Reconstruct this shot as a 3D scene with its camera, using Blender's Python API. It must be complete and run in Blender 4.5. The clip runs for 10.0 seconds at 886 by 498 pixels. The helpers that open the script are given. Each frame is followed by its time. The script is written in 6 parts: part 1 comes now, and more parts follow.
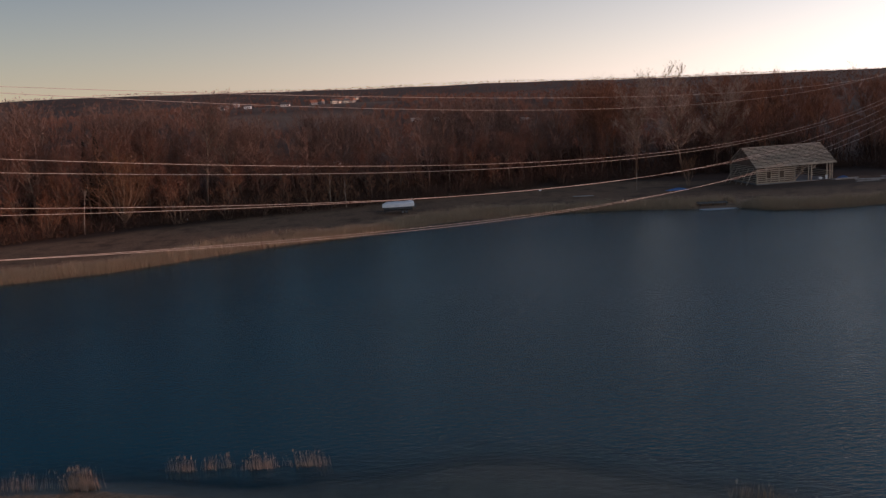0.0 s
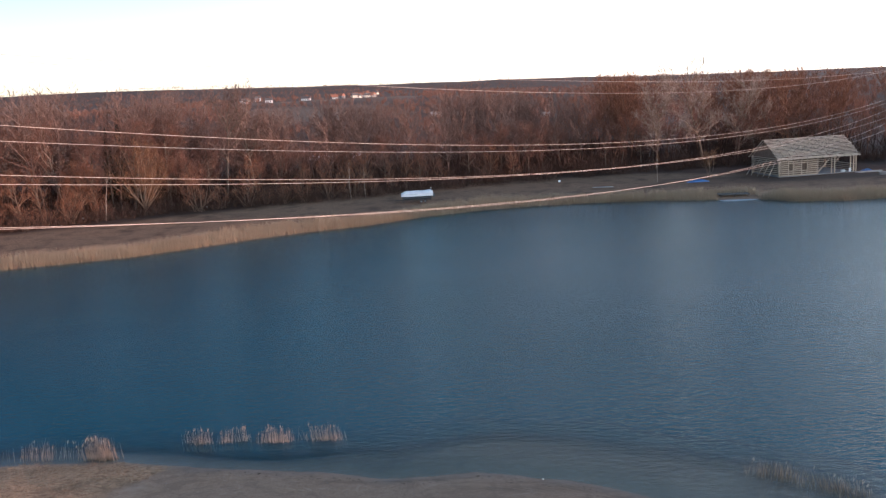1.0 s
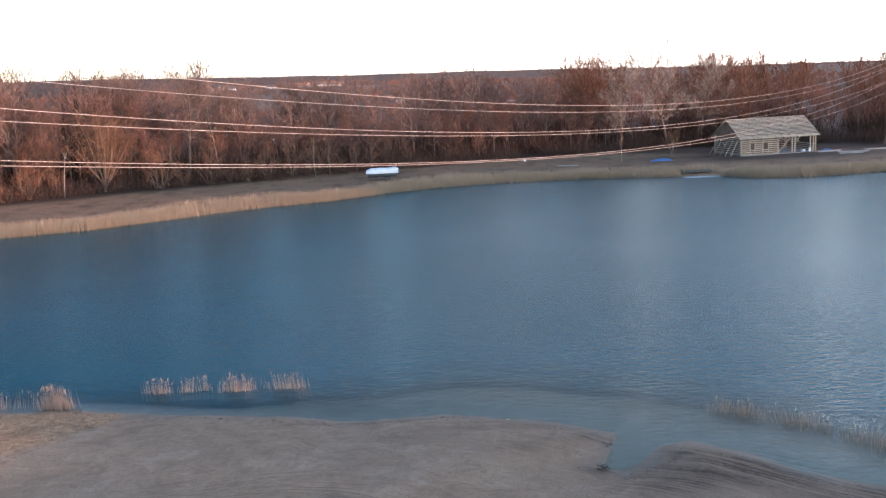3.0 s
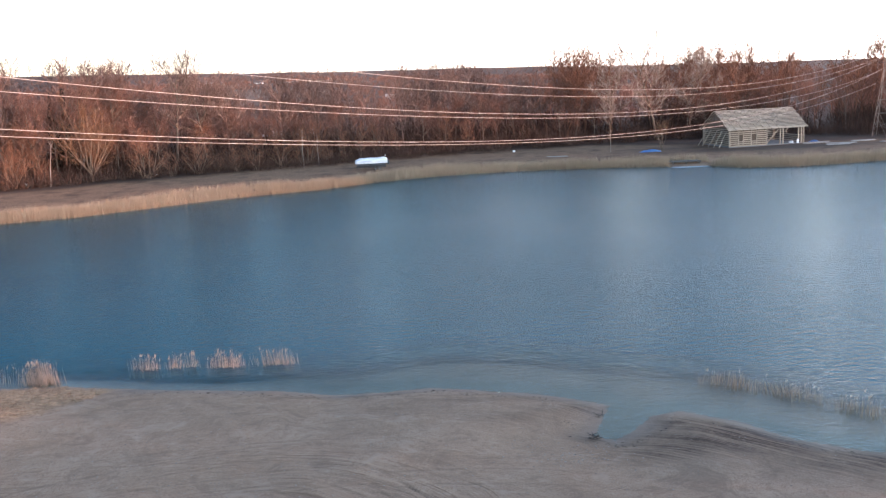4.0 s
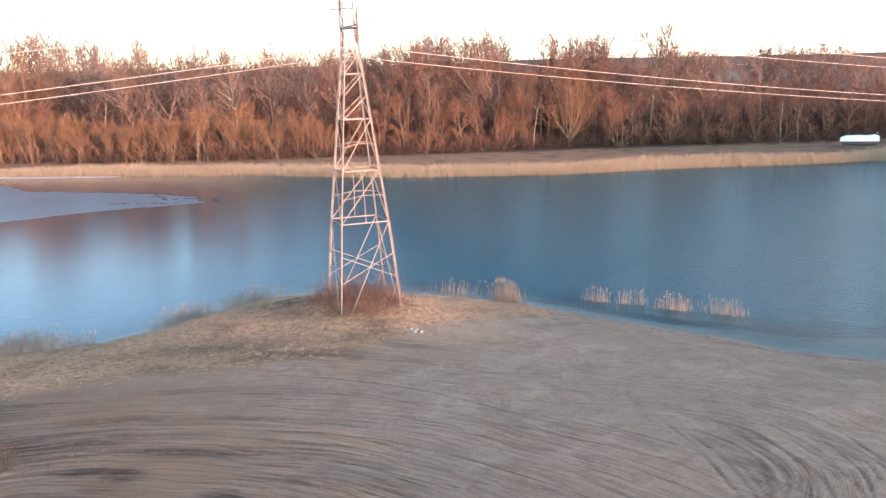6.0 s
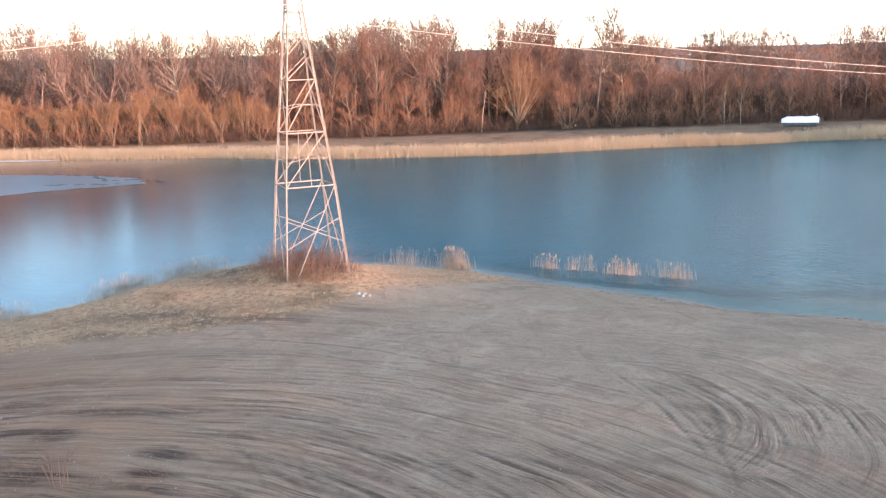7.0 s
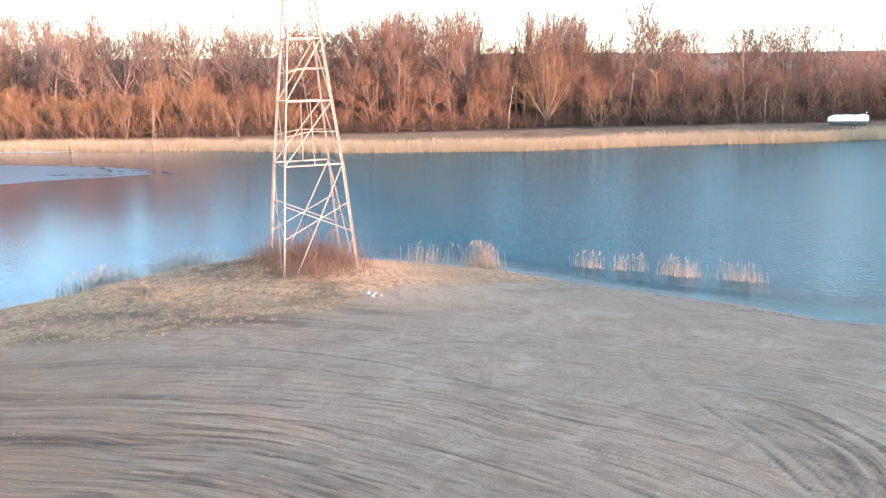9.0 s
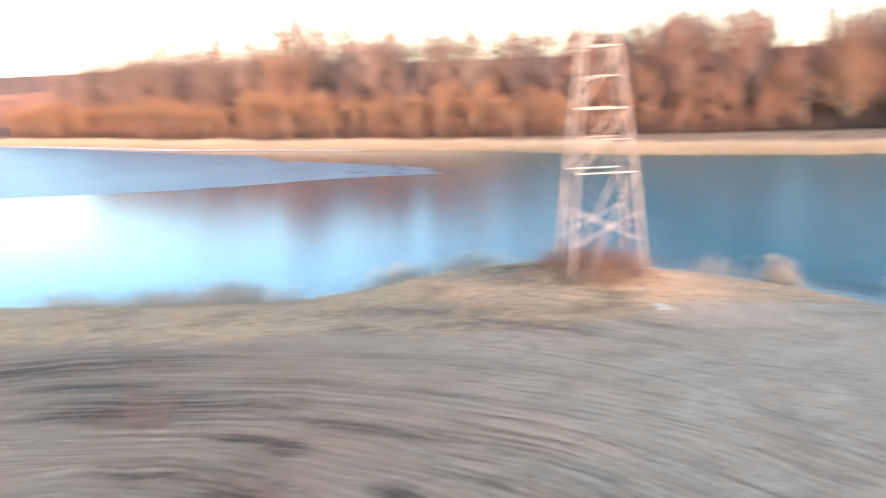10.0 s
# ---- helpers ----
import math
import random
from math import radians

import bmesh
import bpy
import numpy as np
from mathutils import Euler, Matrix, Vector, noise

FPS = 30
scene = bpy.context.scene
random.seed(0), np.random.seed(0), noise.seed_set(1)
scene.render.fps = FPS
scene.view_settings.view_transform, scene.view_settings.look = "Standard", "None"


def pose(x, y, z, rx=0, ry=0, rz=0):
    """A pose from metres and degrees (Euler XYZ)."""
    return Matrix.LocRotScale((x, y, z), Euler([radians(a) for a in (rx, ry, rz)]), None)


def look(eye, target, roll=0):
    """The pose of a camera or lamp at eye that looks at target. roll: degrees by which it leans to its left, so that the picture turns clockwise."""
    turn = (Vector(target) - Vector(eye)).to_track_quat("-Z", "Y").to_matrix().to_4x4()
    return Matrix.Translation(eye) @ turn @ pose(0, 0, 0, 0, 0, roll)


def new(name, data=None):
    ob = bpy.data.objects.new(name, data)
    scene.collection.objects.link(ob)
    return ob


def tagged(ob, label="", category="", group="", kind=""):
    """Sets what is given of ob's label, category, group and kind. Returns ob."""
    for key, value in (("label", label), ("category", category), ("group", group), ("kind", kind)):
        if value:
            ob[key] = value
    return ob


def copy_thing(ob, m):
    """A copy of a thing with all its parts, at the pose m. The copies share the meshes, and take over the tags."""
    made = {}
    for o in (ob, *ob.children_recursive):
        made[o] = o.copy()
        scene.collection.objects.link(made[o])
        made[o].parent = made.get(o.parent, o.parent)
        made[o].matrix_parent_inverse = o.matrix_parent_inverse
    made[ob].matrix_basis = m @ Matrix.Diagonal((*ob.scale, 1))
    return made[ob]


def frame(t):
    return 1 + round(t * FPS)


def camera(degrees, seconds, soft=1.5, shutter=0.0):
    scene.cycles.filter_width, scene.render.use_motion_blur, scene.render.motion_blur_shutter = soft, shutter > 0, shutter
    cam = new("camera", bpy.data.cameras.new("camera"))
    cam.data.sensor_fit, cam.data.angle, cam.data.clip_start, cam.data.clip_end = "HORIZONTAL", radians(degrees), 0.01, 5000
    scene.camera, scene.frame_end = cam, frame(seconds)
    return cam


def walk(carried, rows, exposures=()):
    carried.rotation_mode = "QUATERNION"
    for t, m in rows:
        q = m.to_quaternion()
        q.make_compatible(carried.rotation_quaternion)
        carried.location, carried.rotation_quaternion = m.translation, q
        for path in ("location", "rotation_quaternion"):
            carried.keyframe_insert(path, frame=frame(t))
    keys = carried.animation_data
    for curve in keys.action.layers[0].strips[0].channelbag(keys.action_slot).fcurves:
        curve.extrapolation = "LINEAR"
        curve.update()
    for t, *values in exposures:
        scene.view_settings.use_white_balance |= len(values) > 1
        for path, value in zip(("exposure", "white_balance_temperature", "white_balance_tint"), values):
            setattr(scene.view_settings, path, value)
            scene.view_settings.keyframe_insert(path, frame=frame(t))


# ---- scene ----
cam = camera(54.7, 10.0, soft=1.3, shutter=0.2)
PATH = [
    (0, (0.723, -0.189, 26.357), (0.687, 1.78, 26.006), -3.5),
    (0.5, (0.799, -0.334, 25.683), (0.697, 1.632, 25.329), -3.4),
    (1, (0.805, -0.396, 24.853), (0.724, 1.571, 24.496), -3.2),
    (1.5, (0.771, -0.348, 23.983), (0.712, 1.618, 23.621), -3.2),
    (2, (0.807, -0.421, 23.199), (0.764, 1.544, 22.832), -3.0),
    (2.5, (0.751, -0.546, 22.406), (0.727, 1.419, 22.033), -2.9),
    (4, (0.528, -0.448, 19.687), (0.552, 1.515, 19.303), -2.6),
    (4.2, (0.456, -0.455, 19.593), (0.448, 1.507, 19.206), -2.4),
    (4.3, (0.526, -0.542, 19.528), (0.42, 1.417, 19.139), -2.6),
    (4.5, (0.708, -1.031, 19.197), (0.325, 0.895, 18.815), -2.5),
    (4.7, (0.754, -1.223, 18.889), (0.048, 0.61, 18.511), -2.6),
    (5, (0.932, -1.283, 18.429), (-0.12, 0.377, 18.059), -2.6),
    (5.5, (0.957, -1.197, 17.581), (-0.172, 0.411, 17.209), -2.3),
    (6, (0.899, -1.127, 16.66), (-0.083, 0.574, 16.285), -2.2),
    (7.5, (0.183, 0.431, 13.811), (-0.688, 2.186, 13.409), -2.0),
    (8, (-1.037, 2.834, 12.977), (-1.907, 4.588, 12.569), -1.8),
    (8.5, (-2.421, 5.673, 12.467), (-3.344, 7.403, 12.076), -2.0),
    (9, (-3.373, 6.8, 12.385), (-4.296, 8.531, 11.996), -1.5),
    (9.5, (-3.963, 6.885, 12.657), (-4.889, 8.616, 12.275), -1.4),
    (9.7, (-4.056, 6.562, 12.822), (-5.0, 8.284, 12.441), -1.4),
    (9.8, (-4.121, 6.414, 12.884), (-5.131, 8.098, 12.502), -1.5),
    (9.9, (-4.221, 6.361, 12.919), (-5.365, 7.956, 12.536), -1.7),
    (10, (-4.309, 6.221, 12.897), (-5.727, 7.582, 12.525), -2.4),
    (10.04, (-4.340, 6.170, 12.890), (-5.841, 7.438, 12.518), -2.6),
]
EXPOSURES = [(0.0, -1.15, 6000, 20), (0.3, -0.62, 5750, 18), (0.6, 0.08, 5600, 15), (1.0, 0.52, 5500, 12), (2.5, 0.96, 5450, 11), (4.0, 1.26, 5550, 12),
             (5.0, 1.45, 5800, 12), (6.0, 1.58, 5780, 11), (7.5, 1.88, 5680, 6), (9.0, 2.11, 5560, 4), (10.0, 2.17, 5560, 3)]
walk(cam, [(t, look(eye, target, roll)) for t, eye, target, roll in PATH], EXPOSURES)

# ---- light ----
SUN_AZ, SUN_EL = radians(104.0), radians(6.5)      # clockwise from +y
TO_SUN = Vector((math.sin(SUN_AZ) * math.cos(SUN_EL), math.cos(SUN_AZ) * math.cos(SUN_EL), math.sin(SUN_EL)))
# strengths of the added sky light, set to brighten water and sunward trees
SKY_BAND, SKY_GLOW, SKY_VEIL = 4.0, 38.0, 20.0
world = bpy.data.worlds.new("dusk_sky")
world.use_nodes = True
scene.world = world
_wt = world.node_tree
_sky = _wt.nodes.new("ShaderNodeTexSky")
_sky.sky_type = "NISHITA"
_sky.sun_disc = False
_sky.sun_elevation = SUN_EL
_sky.sun_rotation = SUN_AZ
_sky.air_density, _sky.dust_density, _sky.ozone_density = 1.0, 0.25, 2.0
_pale = _wt.nodes.new("ShaderNodeHueSaturation")       # thin high haze takes colour out of the sky
_pale.inputs["Saturation"].default_value = 1.0
_wt.links.new(_sky.outputs[0], _pale.inputs["Color"])


def _sky_math(op, a, b=0.0):
    n = _wt.nodes.new("ShaderNodeMath")
    n.operation = op
    for sock, v in zip(n.inputs, (a, b)):
        if isinstance(v, (int, float)):
            sock.default_value = v
        else:
            _wt.links.new(v, sock)
    return n.outputs[0]


def _sky_add(base, colour, amount):
    n = _wt.nodes.new("ShaderNodeMix")
    n.data_type, n.blend_type, n.clamp_factor = "RGBA", "ADD", False
    _wt.links.new(amount, n.inputs[0])
    _wt.links.new(base, n.inputs[6])
    n.inputs[7].default_value = (*colour, 1)
    return n.outputs[2]


# evening sky glow, added by hand: a peach band low over the horizon, and a wide glow towards the sun, yellow below and
# pale blue above
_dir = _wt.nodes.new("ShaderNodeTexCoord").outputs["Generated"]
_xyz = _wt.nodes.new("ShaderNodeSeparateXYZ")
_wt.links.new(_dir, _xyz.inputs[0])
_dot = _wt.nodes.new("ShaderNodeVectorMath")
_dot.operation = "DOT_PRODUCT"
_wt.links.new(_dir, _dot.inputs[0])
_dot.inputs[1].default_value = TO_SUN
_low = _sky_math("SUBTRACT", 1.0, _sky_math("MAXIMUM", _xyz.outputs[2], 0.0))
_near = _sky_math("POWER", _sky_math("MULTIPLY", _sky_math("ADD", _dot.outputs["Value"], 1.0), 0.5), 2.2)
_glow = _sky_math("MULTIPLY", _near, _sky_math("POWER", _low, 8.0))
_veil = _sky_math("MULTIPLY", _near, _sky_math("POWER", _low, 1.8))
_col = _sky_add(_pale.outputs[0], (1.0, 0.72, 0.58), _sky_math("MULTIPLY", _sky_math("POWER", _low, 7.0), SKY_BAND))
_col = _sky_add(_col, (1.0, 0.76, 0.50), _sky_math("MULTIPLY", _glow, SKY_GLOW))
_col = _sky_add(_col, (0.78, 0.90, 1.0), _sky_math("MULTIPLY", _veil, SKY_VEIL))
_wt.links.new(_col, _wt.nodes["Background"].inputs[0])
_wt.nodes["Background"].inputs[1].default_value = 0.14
_sun = new("sun", bpy.data.lights.new("sun", "SUN"))
_sun.data.energy, _sun.data.angle, _sun.data.color = 4.1, radians(0.6), (1.0, 0.47, 0.28)
_sun.matrix_world = look(TO_SUN * 900, (0, 0, 0))

# ---- materials ----


def nodes_of(name):
    m = bpy.data.materials.new(name)
    m.use_nodes = True
    nt = m.node_tree
    return m, nt, nt.nodes["Principled BSDF"], nt.nodes["Material Output"]


def noise_node(nt, scale, detail=4.0, rough=0.6, vec=None, dist=0.0):
    n = nt.nodes.new("ShaderNodeTexNoise")
    n.inputs["Scale"].default_value, n.inputs["Detail"].default_value = scale, detail
    n.inputs["Roughness"].default_value, n.inputs["Distortion"].default_value = rough, dist
    if vec is not None:
        nt.links.new(vec, n.inputs["Vector"])
    return n.outputs["Fac"]


def ramp(nt, fac, stops):
    r = nt.nodes.new("ShaderNodeValToRGB")
    e = r.color_ramp.elements
    while len(e) < len(stops):
        e.new(0.5)
    for el, (p, c) in zip(e, stops):
        el.position, el.color = p, (*c, 1) if len(c) == 3 else c
    nt.links.new(fac, r.inputs[0])
    return r.outputs[0]


def mix(nt, fac, a, b, mode="MIX"):
    n = nt.nodes.new("ShaderNodeMix")
    n.data_type, n.blend_type = "RGBA", mode
    for sock, v in ((n.inputs[0], fac), (n.inputs[6], a), (n.inputs[7], b)):
        if isinstance(v, (int, float)):
            sock.default_value = v
        elif isinstance(v, tuple):
            sock.default_value = (*v, 1)
        else:
            nt.links.new(v, sock)
    return n.outputs[2]


def maths(nt, op, a, b=None, clamp=False):
    n = nt.nodes.new("ShaderNodeMath")
    n.operation, n.use_clamp = op, clamp
    for sock, v in ((n.inputs[0], a), (n.inputs[1], b)):
        if v is None:
            continue
        if isinstance(v, (int, float)):
            sock.default_value = v
        else:
            nt.links.new(v, sock)
    return n.outputs[0]


def coords(nt, kind="Object", scale=(1, 1, 1), loc=(0, 0, 0), rot=0.0):
    c = nt.nodes.new("ShaderNodeTexCoord")
    m = nt.nodes.new("ShaderNodeMapping")
    m.inputs["Scale"].default_value, m.inputs["Location"].default_value = scale, loc
    m.inputs["Rotation"].default_value = (0, 0, rot)
    nt.links.new(c.outputs[kind], m.inputs["Vector"])
    return m.outputs[0]


def attribute(nt, name):
    a = nt.nodes.new("ShaderNodeAttribute")
    a.attribute_name = name
    return a.outputs["Fac"]


def bump(nt, bsdf, height, strength, dist):
    b = nt.nodes.new("ShaderNodeBump")
    b.inputs["Strength"].default_value, b.inputs["Distance"].default_value = strength, dist
    nt.links.new(height, b.inputs["Height"])
    nt.links.new(b.outputs[0], bsdf.inputs["Normal"])
    return b


def simple(name, c0, c1, scale=4.0, rough=0.8, metal=0.0, relief=0.0, vary=0.0, kind="Object", stretch=(1, 1, 1)):
    """A material of two tones mixed by noise at two scales, with relief and a random tint per object."""
    m, nt, b, _ = nodes_of(name)
    v = coords(nt, kind, stretch)
    big, fine = noise_node(nt, scale, 3, 0.6, v), noise_node(nt, scale * 7, 4, 0.7, v)
    f = maths(nt, "ADD", maths(nt, "MULTIPLY", big, 0.6), maths(nt, "MULTIPLY", fine, 0.4))
    f = ramp(nt, f, [(0.35, (0, 0, 0)), (0.65, (1, 1, 1))])
    col = mix(nt, f, c0, c1)
    if vary:
        o = nt.nodes.new("ShaderNodeObjectInfo")
        k = maths(nt, "ADD", maths(nt, "MULTIPLY", o.outputs["Random"], vary), 1 - vary / 2)
        h = nt.nodes.new("ShaderNodeHueSaturation")
        nt.links.new(k, h.inputs["Value"])
        nt.links.new(col, h.inputs["Color"])
        col = h.outputs[0]
    nt.links.new(col, b.inputs["Base Color"])
    b.inputs["Roughness"].default_value, b.inputs["Metallic"].default_value = rough, metal
    if relief:
        bump(nt, b, fine, 0.6, relief)
    return m


def island_tint(name, c0, c1, c2, rough=0.9, translucent=0.0):
    """Plant matter: colour by Random Per Island."""
    m, nt, b, out = nodes_of(name)
    g = nt.nodes.new("ShaderNodeNewGeometry")
    v = coords(nt, "Object")
    big = noise_node(nt, 0.12, 3, 0.6, v)
    c = ramp(nt, g.outputs["Random Per Island"], [(0.0, c0), (0.5, c1), (1.0, c2)])
    c = mix(nt, maths(nt, "MULTIPLY", big, 0.9, True), c, mix(nt, 0.5, c, c0), "MIX")
    nt.links.new(c, b.inputs["Base Color"])
    b.inputs["Roughness"].default_value = rough
    b.inputs["Specular IOR Level"].default_value = 0.15
    if translucent:
        t = nt.nodes.new("ShaderNodeBsdfTranslucent")
        nt.links.new(c, t.inputs[0])
        ms = nt.nodes.new("ShaderNodeMixShader")
        ms.inputs[0].default_value = translucent
        nt.links.new(b.outputs[0], ms.inputs[1])
        nt.links.new(t.outputs[0], ms.inputs[2])
        nt.links.new(ms.outputs[0], out.inputs[0])
    return m


def ground_material():
    m, nt, b, _ = nodes_of("sandy_ground")
    v = coords(nt, "Object")
    n_big = noise_node(nt, 0.09, 4, 0.6, v)
    n_mid = noise_node(nt, 0.6, 5, 0.65, v)
    n_fine = noise_node(nt, 9.0, 4, 0.7, v)
    n_grit = noise_node(nt, 30.0, 3, 0.8, v)
    n_spot = noise_node(nt, 2.6, 6, 0.75, v)
    sand = mix(nt, ramp(nt, n_big, [(0.35, (0, 0, 0)), (0.65, (1, 1, 1))]), (0.315, 0.243, 0.166), (0.378, 0.302, 0.22))
    sand = mix(nt, ramp(nt, n_mid, [(0.4, (0, 0, 0)), (0.75, (1, 1, 1))]), sand, (0.285, 0.214, 0.148))
    sand = mix(nt, ramp(nt, noise_node(nt, 16.0, 5, 0.8, v), [(0.42, (0.75, 0.75, 0.75)), (0.52, (0, 0, 0))]), sand, (0.195, 0.146, 0.10))
    sand = mix(nt, ramp(nt, n_grit, [(0.60, (0, 0, 0)), (0.70, (1, 1, 1))]), sand, (0.45, 0.42, 0.37))
    sand = mix(nt, ramp(nt, n_spot, [(0.34, (0.6, 0.6, 0.6)), (0.46, (0, 0, 0))]), sand, (0.195, 0.152, 0.105))
    sand = mix(nt, ramp(nt, n_spot, [(0.56, (0, 0, 0)), (0.72, (0.7, 0.7, 0.7))]), sand, (0.37, 0.30, 0.215))
    # tyre ruts: noise drawn out along arcs round two turning centres
    heights = []
    for cx, cy, across, along, attr in ((-17.5, 0.0, 3.4, 3.6, "ruts_wide"), (-8.0, 30.2, 3.0, 1.1, "ruts_tight")):
        sep = nt.nodes.new("ShaderNodeSeparateXYZ")
        warp = noise_node(nt, 0.12, 2, 0.5, v)
        nt.links.new(coords(nt, "Object", (1, 1, 1), (-cx, -cy, 0)), sep.inputs[0])
        rad = maths(nt, "SQRT", maths(nt, "ADD", maths(nt, "MULTIPLY", sep.outputs[0], sep.outputs[0]), maths(nt, "MULTIPLY", sep.outputs[1], sep.outputs[1])))
        rad = maths(nt, "ADD", rad, maths(nt, "MULTIPLY", warp, 2.2))
        ang = maths(nt, "ARCTAN2", sep.outputs[0], sep.outputs[1])
        polar = []
        for f_r, f_a, det in ((across, along, 5.0), (across * 0.16, along * 0.6, 2.0)):
            cmb = nt.nodes.new("ShaderNodeCombineXYZ")
            nt.links.new(maths(nt, "MULTIPLY", rad, f_r), cmb.inputs[0])
            nt.links.new(maths(nt, "MULTIPLY", ang, f_a), cmb.inputs[1])
            polar.append(noise_node(nt, 1.0, det, 0.62, cmb.outputs[0]))
        cmb = nt.nodes.new("ShaderNodeCombineXYZ")
        nt.links.new(maths(nt, "MULTIPLY", rad, across * 3.6), cmb.inputs[0])
        nt.links.new(maths(nt, "MULTIPLY", ang, along * 2.2), cmb.inputs[1])
        fine = noise_node(nt, 1.0, 3, 0.6, cmb.outputs[0])
        polar[0] = maths(nt, "ADD", maths(nt, "MULTIPLY", polar[0], 0.55), maths(nt, "MULTIPLY", fine, 0.45))
        patch = ramp(nt, polar[1], [(0.44, (0, 0, 0)), (0.56, (1, 1, 1))])
        a = maths(nt, "MULTIPLY", attribute(nt, attr), maths(nt, "ADD", maths(nt, "MULTIPLY", patch, 0.85), 0.15))
        heights.append((polar[0], a))
    for fac, a in heights:
        d = maths(nt, "MULTIPLY", ramp(nt, fac, [(0.40, (1, 1, 1)), (0.495, (0, 0, 0))]), a)
        sand = mix(nt, maths(nt, "MULTIPLY", d, 0.9, True), sand, (0.128, 0.083, 0.049))
        l = maths(nt, "MULTIPLY", ramp(nt, fac, [(0.53, (0, 0, 0)), (0.62, (1, 1, 1))]), a)
        sand = mix(nt, maths(nt, "MULTIPLY", l, 0.45, True), sand, (0.43, 0.34, 0.245))
    smear = noise_node(nt, 0.42, 5, 0.7, v, 1.2)
    sand = mix(nt, ramp(nt, smear, [(0.52, (0, 0, 0)), (0.64, (0.6, 0.6, 0.6))]), sand, (0.19, 0.146, 0.105))
    sand = mix(nt, ramp(nt, smear, [(0.34, (0.5, 0.5, 0.5)), (0.44, (0, 0, 0))]), sand, (0.40, 0.335, 0.26))
    track = attribute(nt, "track")
    broken = ramp(nt, noise_node(nt, 1.1, 4, 0.7, v), [(0.38, (0.25, 0.25, 0.25)), (0.6, (1, 1, 1))])
    sand = mix(nt, maths(nt, "MULTIPLY", maths(nt, "MULTIPLY", track, broken), 0.85, True), sand, (0.105, 0.08, 0.056))
    sand = mix(nt, maths(nt, "MULTIPLY", attribute(nt, "heap"), 0.6, True), sand, (0.43, 0.345, 0.26))
    # brown earth mixed in towards the scrub
    sand = mix(nt, maths(nt, "MULTIPLY", attribute(nt, "earth"), ramp(nt, noise_node(nt, 0.35, 5, 0.65, v), [(0.3, (0.2, 0.2, 0.2)), (0.62, (1, 1, 1))])), sand, (0.255, 0.178, 0.115))
    # damp and dark mud, some painted-in shade, wet rim at the water
    mud_shade = maths(nt, "MULTIPLY", attribute(nt, "mud_shade"), maths(nt, "MULTIPLY", ramp(nt, n_spot, [(0.34, (0.5, 0.5, 0.5)), (0.54, (1, 1, 1))]), ramp(nt, heights[0][0], [(0.45, (1, 1, 1)), (0.56, (0.25, 0.25, 0.25))])), True)
    sand = mix(nt, mud_shade, sand, (0.068, 0.046, 0.032))
    wet = attribute(nt, "wet")
    sand = mix(nt, maths(nt, "MULTIPLY", wet, 0.45), sand, (0.095, 0.078, 0.066))
    sand = mix(nt, 1.0, sand, (1.10, 0.94, 0.87), "MULTIPLY")
    # dry grass
    straw = mix(nt, ramp(nt, noise_node(nt, 2.6, 5, 0.75, v), [(0.36, (0, 0, 0)), (0.6, (1, 1, 1))]), (0.19, 0.143, 0.094), (0.45, 0.365, 0.258))
    straw = mix(nt, ramp(nt, noise_node(nt, 0.25, 3, 0.6, v), [(0.5, (0, 0, 0)), (0.7, (1, 1, 1))]), straw, (0.15, 0.12, 0.082))
    straw = mix(nt, 1.0, straw, (1.12, 0.86, 0.70), "MULTIPLY")
    # bare earth in the grass, and the thicket's shade painted on the knoll
    bare = maths(nt, "MULTIPLY", attribute(nt, "mud_shade"), ramp(nt, n_spot, [(0.34, (0.3, 0.3, 0.3)), (0.54, (1, 1, 1))]), True)
    straw = mix(nt, bare, straw, (0.075, 0.055, 0.04))
    col = mix(nt, attribute(nt, "grass"), sand, straw)
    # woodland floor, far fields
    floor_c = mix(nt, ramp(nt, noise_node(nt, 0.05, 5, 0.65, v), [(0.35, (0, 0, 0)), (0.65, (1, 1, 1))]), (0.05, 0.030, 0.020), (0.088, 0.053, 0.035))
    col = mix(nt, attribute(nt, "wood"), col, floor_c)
    field = mix(nt, noise_node(nt, 0.02, 3, 0.6, v), (0.11, 0.078, 0.055), (0.17, 0.125, 0.088))
    col = mix(nt, attribute(nt, "field"), col, field)
    nt.links.new(col, b.inputs["Base Color"])
    r = maths(nt, "SUBTRACT", 0.95, maths(nt, "MULTIPLY", wet, 0.45))
    nt.links.new(r, b.inputs["Roughness"])
    b.inputs["Specular IOR Level"].default_value = 0.3
    h = maths(nt, "ADD", maths(nt, "MULTIPLY", n_mid, 0.5), maths(nt, "MULTIPLY", n_fine, 0.12))
    h = maths(nt, "ADD", h, maths(nt, "ADD", maths(nt, "MULTIPLY", n_grit, 0.05), maths(nt, "MULTIPLY", n_spot, 0.3)))
    for fac, a in heights:
        h = maths(nt, "ADD", h, maths(nt, "MULTIPLY", maths(nt, "MULTIPLY", fac, a), 0.9))
    bump(nt, b, h, 1.0, 0.10)
    return m


